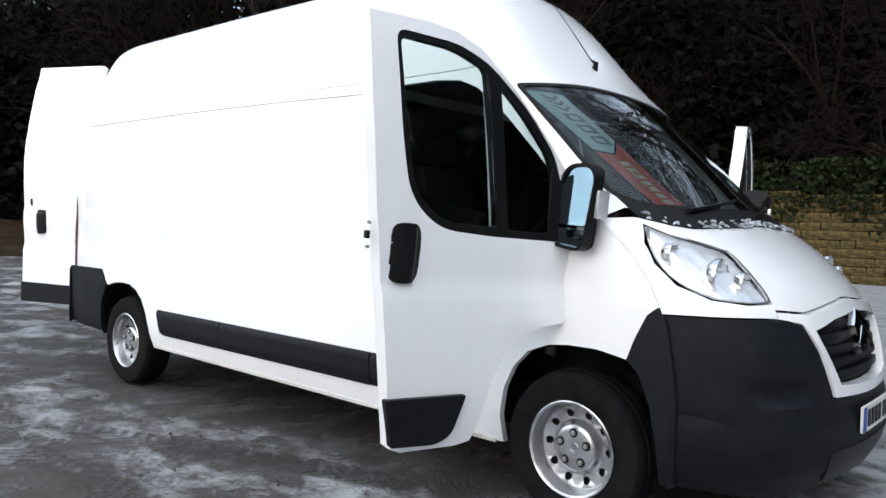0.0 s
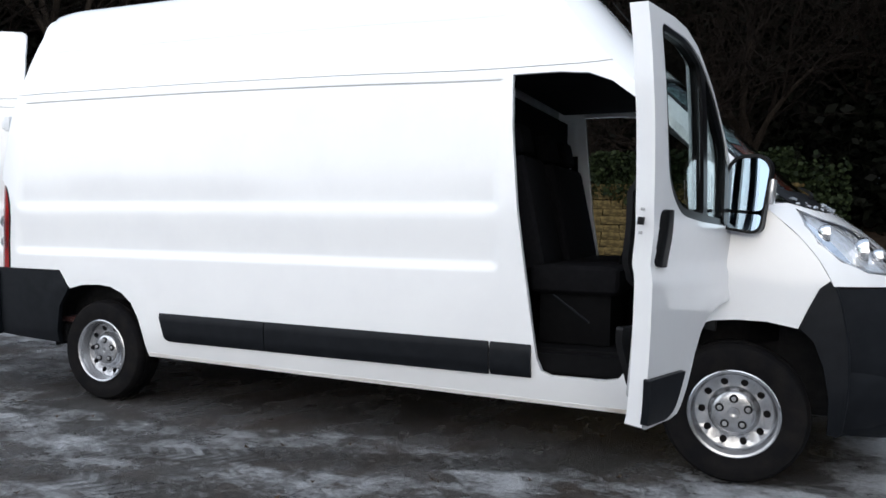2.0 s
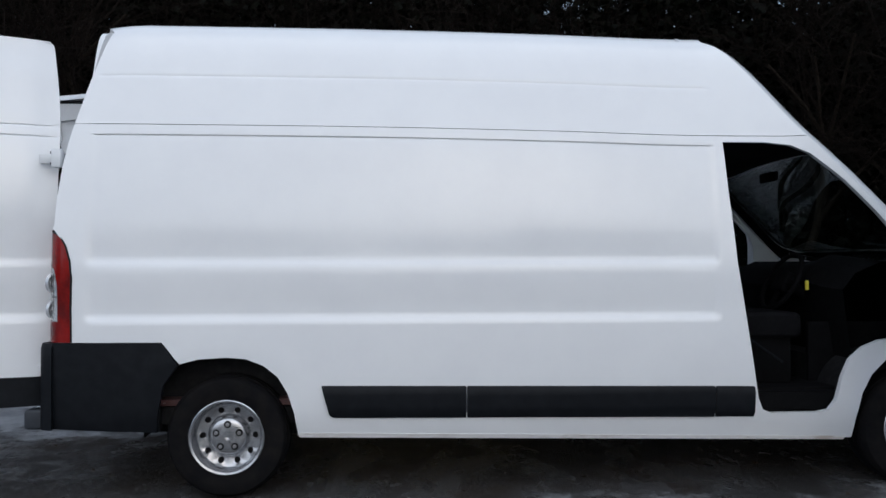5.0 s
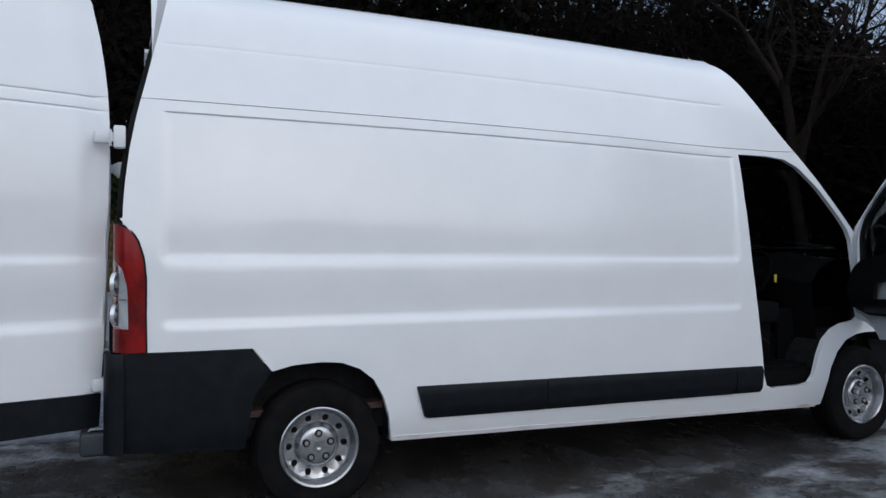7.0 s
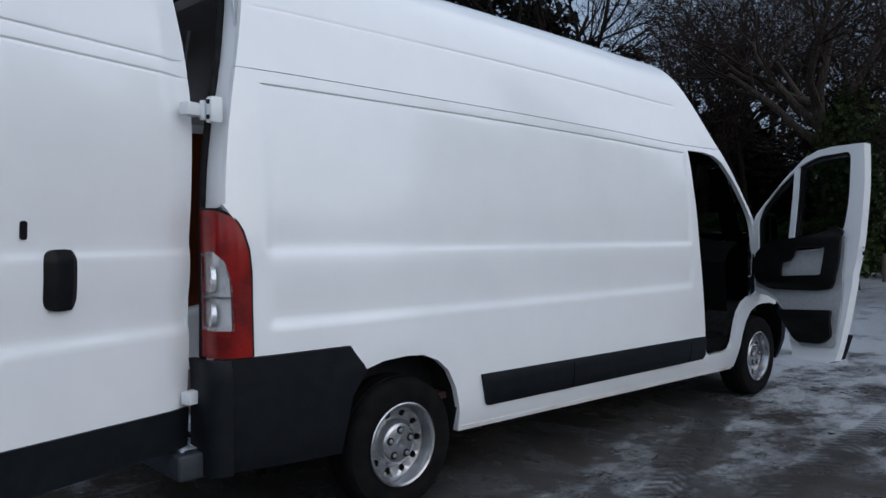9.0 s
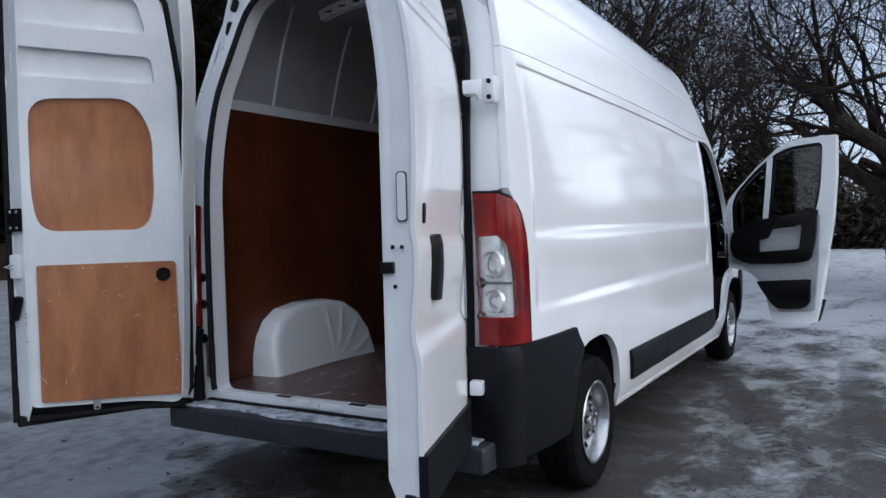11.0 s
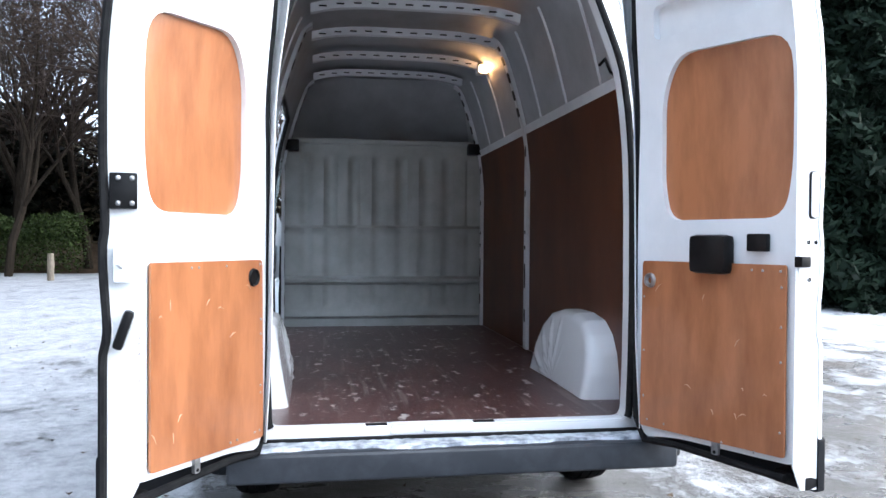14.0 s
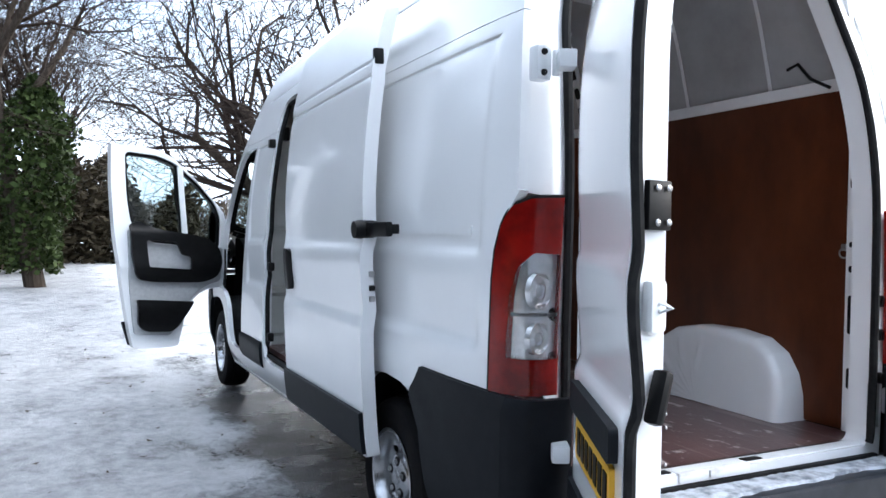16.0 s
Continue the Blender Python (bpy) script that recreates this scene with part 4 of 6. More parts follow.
def build_rear_door(s, turn):
    hinge = Vector((-1.01, s * 0.85, 0))
    m = Matrix.Translation(hinge) @ Matrix.Rotation(radians(-s * turn), 4, "Z") @ Matrix.Translation(-hinge)

    def press(v):
        return 0.016 * smooth(0.985, 1.04, v) * smooth(1.27, 1.04, v) + 0.009 * smooth(1.315, 1.35, v) * smooth(1.6, 1.35, v)

    def place(u, v, d):
        e = press(v) + 0.007 * (1 - smooth(0.0, 0.009, abs(v - 2.07))) + 0.007 * (1 - smooth(0.0, 0.009, abs(v - 2.135)))
        return door_x(v) + 0.008 + e + d + 0.022 * smooth(0.70, 0.835, u) + 0.02 * smooth(2.45, 2.64, v), s * u, v
    U0, UI = (-0.005, 0.05) if s < 0 else (0.025, 0.10)
    SH, DEEP = (0.045, 0.07) if s < 0 else (0.03, 0.045)
    sh = 0.0 if s < 0 else 0.065
    shape = rounded([(U0, 0.515), (0.81, 0.52), (0.835, 0.9), (0.85, 1.5), (0.868, 2.1), (0.855, 2.36), (0.815, 2.665), (U0, 2.69)], [0.015, 0.05, 0.1, 0.3, 0.2, 0.15, 0.04, 0.02])
    rows = dict(us=list(np.arange(U0 + 0.035, 0.82, 0.04)), vs=[v for v in V_LOW if 0.55 < v < 2.02] + [2.055, 2.062, 2.07, 2.078, 2.085, 2.12, 2.128, 2.135, 2.142, 2.15] + list(np.arange(2.2, 2.68, 0.05)))
    door = part("rear_door", skin(shape, place, (), 0.05, thick=0.015, **rows), WHITE, van, "tall white rear door swung open", m)
    win = rounded([(0.105 + sh, 1.40), (0.075 + sh, 1.56), (0.075 + sh, 2.0), (0.58, 2.03), (0.675, 1.88), (0.675, 1.54), (0.64, 1.40)], [0.08, 0.10, 0.10, 0.12, 0.10, 0.12, 0.08])
    lowp = rounded([(0.09 + sh, 0.625), (0.09 + sh, 1.24), (0.755, 1.235), (0.765, 0.585)], [0.012, 0.012, 0.02, 0.02])
    slot1 = rounded([(0.08, 2.10), (0.08, 2.225), (0.67, 2.225), (0.69, 2.10)], 0.035)
    slot2 = rounded([(0.08, 2.325), (0.08, 2.48), (0.60, 2.48), (0.65, 2.325)], 0.045)

    def ins(off):
        return lambda u, v, d: (door_x(v) + DEEP + off + d + 0.02 * smooth(2.45, 2.64, v), s * (u - SH), v)
    tin = rounded([(UI, 0.60), (0.60, 0.565), (0.765, 0.53), (0.80, 0.62), (0.81, 0.9), (0.812, 1.5), (0.795, 2.1), (0.72, 2.47), (0.62, 2.57), (UI, 2.615)], [0.04, 0.1, 0.05, 0.04, 0.1, 0.2, 0.2, 0.15, 0.08, 0.03])
    part("inner_panel", skin(tin, lambda u, v, d: ins(0.0)(u, v, d - 0.012 * press(v) / 0.016 * (d < 0.02)), [win, lowp, slot1, slot2], 0.04, None, None, 0.045), INNER, door, "white pressed inner door panel")
    # shut face at the free edge
    flank = [(0.515, 0.0), (1.0, 0.0), (1.03, 0.012), (1.3, 0.0), (2.1, 0.0), (2.685, 0.0), (2.66, DEEP + 0.038), (2.1, DEEP + 0.043), (0.6, DEEP + 0.043), (0.52, DEEP + 0.01)]
    part("shut_face", skin([(v, d) for v, d in flank], lambda v, d, t: (door_x(v) + 0.012 + press(v) * (d < 0.01) + d + 0.02 * smooth(2.45, 2.64, v), s * (U0 + 0.003 + t + (UI - SH - U0) * min(d / (DEEP + 0.043), 1.0)), v), (), 0.03, None, None, 0.006), INNER, door)
    rim = [(0.53, 0.0), (0.9, 0.0), (1.5, 0.0), (2.1, 0.0), (2.36, 0.0), (2.655, 0.0), (2.62, 0.09), (2.1, 0.10), (0.9, 0.10), (0.56, 0.09)]
    far_edge = curve([(0.52, 0.81), (0.9, 0.833), (1.5, 0.848), (2.1, 0.864), (2.36, 0.85), (2.665, 0.812)])
    part("hinge_face", skin(rim, lambda v, d, t: (door_x(v) + 0.034 + d + 0.02 * smooth(2.45, 2.64, v), s * (far_edge(v) - 0.004 - t - 0.075 * smooth(0.02, 0.10, d)), v), (), 0.04, None, None, 0.006), INNER, door)
    crown = [(U0 + 0.01, 0.0), (0.80, 0.0), (0.74, 0.09), (UI - SH + 0.01, 0.10)]
    part("top_face", skin(crown, lambda u, d, t: (door_x(2.67) + 0.034 + d, s * u, 2.685 - 0.025 * u - t - 0.05 * smooth(0.0, 0.1, d)), (), 0.06, None, None, 0.006), INNER, door)
    for poly in (slot1, slot2):
        part("recess", skin(poly, ins(0.0), (), 0.05, None, None, 0.015), INNER, door)
    part("window_board", skin([(0.43 + (u - 0.43) * 1.05, 1.71 + (v - 1.71) * 1.04) for u, v in win], ins(0.018), (), 0.08, None, None, 0.006), PLY, door, "orange-brown plywood panel")
    board = part("lower_board", skin([(u + (0.006 if u > 0.4 else -0.006), v + (0.006 if v > 0.9 else -0.006)) for u, v in lowp], ins(0.054), (), 0.08, None, None, 0.008), PLY, door, "orange-brown plywood panel, scuffed")
    rng = np.random.default_rng(60 + s)
    for k in range(16):
        u, v = (0.10 + 0.645 * rng.random(), (0.61 if k % 2 else 1.225)) if k < 8 else ((0.10 if k % 2 else 0.75), 0.64 + 0.57 * rng.random())
        part("screw", moved(lathe([(0.001, 0.003), (0.004, 0.002), (0.0048, 0.0)], 8, "x"), pose(*ins(0.062)(u, v, 0))), STEEL, board)
    for k in range(9):
        u, v = 0.15 + 0.55 * rng.random(), 0.66 + 0.5 * rng.random()
        a = rng.random() * 3.1
        L = 0.006 + 0.016 * rng.random()
        part("scuff", tube([ins(0.0625)(u - L * math.cos(a), v - L * math.sin(a), 0), ins(0.0625)(u, v + 0.006, 0), ins(0.0625)(u + L * math.cos(a), v + L * math.sin(a), 0)], [0.0008, 0.002, 0.0008], 5), SCUFF, board)
    line = dense([(0.10, 0.545), (0.60, 0.535), (0.77, 0.515), (0.822, 0.60), (0.826, 0.9), (0.83, 1.5), (0.812, 2.1), (0.735, 2.48), (0.635, 2.585), (0.05, 2.63)], 0.06, False)
    part("edge_seal", tube([ins(0.035)(u, v, 0) for u, v in line], 0.014, 7), RUBBER, door)
    edge = [(door_x(v) + 0.022 + press(v), s * (U0 - 0.006), v) for v in np.arange(0.53, 2.63, 0.035)]
    if s > 0:
        part("centre_seal", tube(edge, 0.013, 7), RUBBER, door, "black centre seal")
    foot = rounded([(U0 - 0.002, 0.505), (0.81, 0.51), (0.82, 0.675), (U0 - 0.002, 0.685)], 0.012)
    part("door_strip", skin(foot, lambda u, v, d: place(u, v, d - 0.014), (), 0.05, None, None, 0.03), PLASTIC, door)
    part("door_foot", box(door_x(0.6) + 0.01, door_x(0.6) + 0.075, min(s * (U0 + 0.004), s * (U0 + 0.13)), max(s * (U0 + 0.004), s * (U0 + 0.13)), 0.515, 0.56, 0.01), RUBBER, door)
    catch = part("door_catch", skin(rounded([(0.365, 0.555), (0.395, 0.555), (0.395, 0.605), (0.365, 0.605)], 0.008), ins(0.046), (), 0.02, None, None, 0.012), STEEL, door, "small steel catch")
    part("catch_bolt", moved(lathe([(0.001, 0.0), (0.006, 0.0), (0.0075, -0.004)], 8, "x"), pose(*ins(0.06)(0.38, 0.565, 0))), RUBBER, catch)
    if s < 0:
        grip = rounded([(0.165, 1.135), (0.295, 1.135), (0.295, 1.355), (0.165, 1.355)], 0.05)
        part("door_handle", skin(grip, lambda u, v, d: place(u, v, d - 0.02 + 0.018 * smooth(0.03, 0.065, abs(u - 0.23))), (), 0.015, None, None, 0.03), BLACK, door, "black outer handle")
        key = rounded([(0.085, 1.39), (0.11, 1.39), (0.11, 1.455), (0.085, 1.455)], 0.012)
        part("lock_cover", skin(key, lambda u, v, d: place(u, v, d - 0.006), (), 0.02, None, None, 0.02), BLACK, door)
        part("inner_handle", moved(box(-0.085, 0.085, -0.03, 0.03, -0.07, 0.07, 0.022), pose(*ins(0.075)(0.39, 1.275, 0), 0, 0, 90)), BLACK, door, "black inner handle")
        part("socket_cover", moved(box(-0.042, 0.042, -0.01, 0.01, -0.03, 0.03, 0.006), pose(*ins(0.056)(0.20, 1.318, 0), 0, 0, 90)), BLACK, door)
        part("lock_ring", moved(lathe([(0.012, 0.0), (0.016, 0.012), (0.026, 0.012), (0.03, 0.0)], 20, "x"), pose(*ins(0.062)(0.715, 1.165, 0))), STEEL, door)
        x = door_x(1.26)
        part("latch", box(x + 0.085, x + 0.128, -0.012, 0.018, 1.24, 1.275, 0.004), BLACK, door)
        # Added black sheet behind the slot draws the dark outline of the recess.
        for grow, off, mat, word in ((0.003, 0.003, BLACK, "pull_outline"), (0.0, 0.006, INNER, "pull_slot")):
            part(word, skin(rounded([(1.40 - grow, 0.03 - grow), (1.546 + grow, 0.03 - grow), (1.546 + grow, 0.058 + grow), (1.40 - grow, 0.058 + grow)], 0.013), lambda v, d, t: (door_x(v) + 0.012 + d, s * (U0 - off + t + 0.010 * smooth(0.0, 0.113, d)), v), (), 0.03, None, None, 0.005), mat, door)
        for q, w in ((0.045, 1.32), (0.075, 1.32), (0.07, 1.20)):
            part("screw", moved(lathe([(0.001, 0.0), (0.006, 0.0), (0.007, 0.004)], 8, "y"), pose(x + 0.012 + q, 0.012 - 0.009 * smooth(0.0, 0.113, q), w)), BLACK, door)
    else:
        part("board_hole", moved(lathe([(0.001, 0.0), (0.026, 0.0), (0.03, 0.008), (0.034, 0.0)], 20, "x"), pose(*ins(0.063)(0.70, 1.178, 0))), BLACK, door)
        plate = part("number_plate", skin(rounded([(0.10, 0.775), (0.58, 0.775), (0.58, 0.885), (0.10, 0.885)], 0.01), lambda u, v, d: (door_x(v) - 0.004 + d, s * u, v), (), 0.05, None, None, 0.012), YELLOW, door, "yellow plate with dark bars")
        for k in range(7):
            a = 0.125 + k * 0.062
            part("bar", box(door_x(0.8) - 0.007, door_x(0.8) - 0.002, a, a + 0.04, 0.795, 0.865), BLACK, plate)
        part("plate_strip", skin(rounded([(0.07, 0.90), (0.64, 0.90), (0.64, 0.98), (0.07, 0.98)], 0.02), lambda u, v, d: (door_x(v) - 0.014 + d, s * u, v), (), 0.05, None, None, 0.03), PLASTIC, door)
        part("striker", join(moved(box(-0.026, 0.026, -0.02, 0.01, -0.055, 0.055, 0.012), pose(-0.897, 0.045, 1.245, 0, 0, 39)), tube([(-0.885, 0.028, 1.235), (-0.87, -0.007, 1.245), (-0.885, 0.028, 1.255)], 0.005)), INNER, door)
        part("pull", moved(box(-0.012, 0.018, -0.02, 0.02, -0.062, 0.055, 0.013), pose(-0.885, 0.033, 1.06, 0, 18, 39)), BLACK, door, "black pull lever")
        part("strap_plate", moved(box(-0.035, 0.04, -0.008, 0.008, -0.052, 0.052, 0.005), pose(-0.893, 0.041, 1.455, 0, 0, 39)), BLACK, door, "black strap plate")
        for dz in (-0.036, 0.036):
            for dx in (-0.012, 0.025):
                part("screw", moved(lathe([(0.001, -0.004), (0.006, -0.003), (0.008, 0.0)], 8, "y"), pose(-0.885 + dx * 0.78, 0.032 + dx * 0.63, 1.455 + dz, 0, 0, 39)), STEEL, door)
    for z in (0.72, 1.93):
        part("hinge", moved(lathe([(0.001, -0.04), (0.011, -0.04), (0.013, -0.036), (0.013, 0.036), (0.011, 0.04), (0.001, 0.04)], 12, "z"), pose(-1.01, s * 0.85, z)), INNER, door)
        part("hinge_leaf", box(-1.01, -0.955, min(s * 0.77, s * 0.85), max(s * 0.77, s * 0.85), z - 0.028, z + 0.028, 0.008), INNER, door)
        leaf = part("hinge_plate", box(-1.005, -0.95, min(s * 0.86, s * 0.915), max(s * 0.86, s * 0.915), z - 0.055, z + 0.055, 0.012), INNER, van, "white bolted hinge plate")
        for dz in (-0.032, 0.032):
            part("bolt", moved(lathe([(0.001, -0.009), (0.009, -0.009), (0.011, 0.0)], 10, "x"), pose(-1.004, s * 0.892, z + dz)), RUBBER, leaf)
    return door


YELLOW = material("yellow_plate", (0.75, 0.42, 0.03), 0.4)
SCUFF = material("pale_scuff", (0.60, 0.38, 0.25), 0.7)
build_rear_door(-1, 107.5)
build_rear_door(1, 117.5)


def build_slide_door():
    """The side door, slid back along its rail."""
    m = pose(-1.015, 0.11, 0) @ pose(0, 1, 0.9, -2.3) @ pose(0, -1, -0.9)
    shape = rounded([(1.035, 0.43), (2.295, 0.43), (2.305, 2.0), (2.30, 2.36), (1.035, 2.36)], [0.03, 0.08, 0.3, 0.05, 0.05])
    rows = V_LOW + [2.09, 2.097, 2.104, 2.11] + V_ROOF[:9]

    def skin_place(u, v, d):
        x, y, z = side(1)(u, v, d)
        return x, y - 0.007 * (1 - smooth(0.0, 0.008, abs(v - 2.10))), z
    door = part("sliding_door", skin(shape, skin_place, (), 0.05, list(np.arange(1.07, 2.29, 0.07)), rows, 0.06), WHITE, van, "white ribbed sliding door, slid fully back", m)
    part("door_strip", skin([(1.04, 0.45), (2.28, 0.44), (2.285, 0.617), (1.04, 0.628)], lambda u, v, d: side(1)(u, v, d - 0.02), (), 0.06, None, None, 0.03), PLASTIC, door)
    part("door_handle", skin(rounded([(2.12, 1.075), (2.24, 1.075), (2.24, 1.30), (2.12, 1.30)], 0.045), lambda u, v, d: side(1)(u, v, d - 0.024 + 0.018 * smooth(0.03, 0.06, abs(u - 2.18))), (), 0.02, None, None, 0.03), BLACK, door, "black outer handle")
    part("door_seal", tube([side(1)(u, v, 0.065) for u, v in dense([(1.12, 2.3), (2.27, 2.3), (2.27, 0.5)], 0.1, False)], 0.014, 7), RUBBER, door)
    part("carrier_arm", join(box(0.80, 1.07, 0.935, 0.965, 1.375, 1.435, 0.008), box(0.80, 0.90, 0.905, 0.945, 1.385, 1.425, 0.008), moved(lathe([(0.001, -0.05), (0.036, -0.05), (0.04, -0.03), (0.04, 0.03), (0.036, 0.05), (0.001, 0.05)], 16, "y"), pose(1.05, 0.96, 1.405))), BLACK, door, "black carrier arm")
    part("roller_bracket", box(1.03, 1.06, 0.86, 0.905, 2.10, 2.17, 0.01), BLACK, door)
    for z in (1.11, 1.155, 1.215):
        part("door_latch", box(1.02, 1.036, 0.93, 0.955, z - 0.012, z + 0.012, 0.004), STEEL if z != 1.155 else BLACK, door)
    rail = [(-0.70, 1.388), (1.02, 1.388), (1.02, 1.42), (-0.70, 1.42)]
    part("slide_rail", skin(rail, lambda u, v, d: side(1)(u, v, d - 0.005), (), 0.1, None, None, 0.02), WHITE, van)
    # doorway edge with its seal
    ring = [side(1)(u, v, 0.03) for u, v in dense([(1.05, 0.53), (1.05, 2.28), (2.29, 2.28), (2.285, 0.53)], 0.08)]
    part("door_seal", tube(ring, 0.016, 7, True), RUBBER, van)
    for z in (0.66, 1.15, 2.0):
        part("door_stop", box(2.24, 2.30, 0.93, 0.975, z - 0.03, z + 0.03, 0.01), BLACK, van)


build_slide_door()


# ---- load space and cab ----
def build_cargo():
    part("cargo_floor", box(-0.93, 2.69, -0.885, 0.885, 0.51, 0.545), FLOORWOOD, van, "worn red-brown plywood floor, scuffed")
    def wall(s, off):
        return lambda u, v, d: (u, s * (half(u, v)[0] - off - d), half(u, v)[1])
    for s in (-1, 1):
        if s < 0:
            spans = [(-0.86, 1.075), (1.155, 2.62)]
        else:
            spans = [(-0.86, 0.94)]
        for a, b in spans:
            top = 2.055
            poly = [(a, 0.55)] + ([(-0.49, 0.55), (-0.47, 0.74), (-0.40, 0.83), (-0.28, 0.88), (0.26, 0.88), (0.38, 0.80), (0.45, 0.70), (0.47, 0.55)] if a < 0 else []) + [(b, 0.55), (b, top), (a, top)]
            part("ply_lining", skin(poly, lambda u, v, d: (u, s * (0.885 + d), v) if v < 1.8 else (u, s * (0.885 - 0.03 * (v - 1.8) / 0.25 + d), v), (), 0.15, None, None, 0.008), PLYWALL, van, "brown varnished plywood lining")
        # upper lining and ribs
        part("roof_lining", skin([(-0.86, 2.0), (2.66, 2.0), (2.66, 3.4), (-0.78, 3.4), (-0.80, 2.6)] if s < 0 else [(-0.86, 2.0), (1.0, 2.0), (1.0, 2.30), (2.33, 2.30), (2.33, 2.0), (2.66, 2.0), (2.66, 3.4), (-0.78, 3.4), (-0.80, 2.6)], side_in(s, 0.045), (), 0.08, None, V_ROOF, 0.004), LINING, van)
        part("waist_rail", skin([(-0.86, 2.04), (2.62 if s < 0 else 0.98, 2.04), (2.62 if s < 0 else 0.98, 2.11), (-0.86, 2.11)], lambda u, v, d: (u, s * (0.865 + d - 0.02 * (v - 2.04) / 0.06), v), (), 0.2, None, None, 0.02), INNER, van)
        for x, w in ((1.115, 0.035), (-0.80, 0.03), (2.63, 0.03)):
            if s > 0 and x == 1.115:
                x, w = 0.985, 0.04
            part("pillar", skin([(x - w, 0.55), (x + w, 0.55), (x + w * 0.8, 2.0), (x + w, 2.66), (x + w, 2.75), (x - w, 2.75), (x - w, 2.66), (x - w * 0.8, 2.0)], lambda u, v, d: (u, s * (0.862 + d), v) if v < 2.0 else side_in(s, 0.075 + 0.0 * d)(u, v, -d), (), 0.06, None, None, 0.025), INNER, van, "white pressed body pillar")
            for z, tall_ in ((0.74, 0.09), (0.98, 0.17), (1.25, 0.03), (1.36, 0.025), (1.62, 0.045), (1.90, 0.08)):
                part("pillar_slot", skin(rounded([(x - 0.012, z), (x + 0.012, z), (x + 0.012, z + tall_), (x - 0.012, z + tall_)], 0.011), lambda u, v, d: (u, s * (0.859 + d), v), (), 0.03, None, None, 0.004), BLACK, van)
            for z in np.arange(2.16, 2.6, 0.105):
                part("pillar_slot", skin(rounded([(x - 0.024, z), (x + 0.024, z), (x + 0.024, z + 0.06), (x - 0.024, z + 0.06)], 0.018), lambda u, v, d: side_in(s, 0.078)(u, v, d), (), 0.03, None, None, 0.003), BLACK, van)
        for x in ((-0.35, 0.2, 0.72, 1.7, 2.2) if s < 0 else (-0.35, 0.2, 0.65)):
            part("panel_rib", tube([side_in(s, 0.05)(x, v, 0) for v in np.arange(2.06, 2.62, 0.08)], 0.010, 6), INNER, van)
        # boxed wheel arch
        prof = [(-0.56, 0.545), (-0.555, 0.66), (-0.53, 0.76), (-0.47, 0.85), (-0.37, 0.91), (-0.20, 0.935), (0.02, 0.935), (0.18, 0.905), (0.30, 0.83), (0.385, 0.71), (0.42, 0.545)]
        inner_y = lambda z: 0.70 + 0.07 * (z - 0.545) / 0.39

        def face(u, v, d):
            r, g = math.hypot(u, v - 0.5), math.atan2(v - 0.5, u)
            k = 0.013 * max(0.0, math.cos(g * 15)) ** 5 * smooth(0.08, 0.18, r) * smooth(0.40, 0.33, r) * smooth(-0.15, 0.05, u)
            return u, s * (inner_y(v) - k), v
        P = dense(prof, 0.015, False)
        v, f = [], []
        rows = [0.0, 0.15, 0.3, 0.45, 0.6, 0.7, 0.8, 0.88, 0.95, 1.0]
        for i, (x, z) in enumerate(P):
            xs, zs = x * 0.93, 0.545 + (z - 0.545) * 0.93
            for k in rows:
                v.append(face(-0.05 + (xs + 0.05) * k, 0.55 + (zs - 0.55) * k, 0))
            v += [((x + xs) / 2 * 1.008, s * (inner_y(z) + 0.008), (z + zs) / 2 + 0.004 * (z > 0.6)), (x, s * (inner_y(z) + 0.035), z), (x, s * 0.90, z)]
            n = len(rows) + 3
            if i:
                f += [(n * (i - 1) + k, n * i + k, n * i + k + 1, n * (i - 1) + k + 1) for k in range(n - 1)]
        part("wheel_box", (v, f), WHITE, van, "white boxed-in wheel arch with fanned pressings", None, 0.9)
    # roof bows
    for x in (-0.68, -0.15, 0.41, 1.02, 1.68, 2.3):
        v, f = [], []
        ys = np.linspace(-0.62, 0.62, 16)
        for i, y in enumerate(ys):
            z = 2.715 - 0.05 * (abs(y) / 0.62) ** 4
            v += [(x - 0.05, y, z), (x - 0.025, y, z - 0.045), (x + 0.025, y, z - 0.045), (x + 0.05, y, z)]
            if i:
                f += [(4 * i - 4 + k, 4 * i + k, 4 * i + k + 1, 4 * i - 3 + k) for k in range(3)]
        bow = part("roof_bow", (v, f), INNER, van, "white roof bow with dark slots")
        for y in np.arange(-0.55, 0.56, 0.1):
            part("bow_slot", box(x - 0.045, x - 0.036, y - 0.022, y + 0.022, 2.684 - 0.05 * (abs(y) / 0.62) ** 4, 2.691 - 0.05 * (abs(y) / 0.62) ** 4), BLACK, bow)
    # bulkhead
    def bulk(u, v, d):
        r = 0.03 * max(0, math.sin(u * 30)) ** 0.7 * smooth(0.70, 0.76, v) * smooth(2.06, 2.0, v) * (0.55 + 0.45 * smooth(1.38, 1.42, v)) * smooth(0.80, 0.74, abs(u))
        r -= 0.04 * (1 - smooth(0.012, 0.03, abs(v - 0.95))) + 0.025 * (1 - smooth(0.012, 0.03, abs(v - 1.405))) + 0.02 * (1 - smooth(0.01, 0.025, abs(v - 0.64)))
        return 2.68 + r + d, u, v
    vs = list(np.arange(0.56, 2.16, 0.025))
    part("bulkhead", skin([(-0.89, 0.545), (0.89, 0.545), (0.885, 1.7), (0.86, 2.0), (0.82, 2.15), (-0.82, 2.15), (-0.86, 2.0), (-0.885, 1.7)], bulk, (), 0.05, list(np.arange(-0.87, 0.88, 0.02)), vs, 0.02), BULK, van, "grey-white ribbed steel bulkhead")
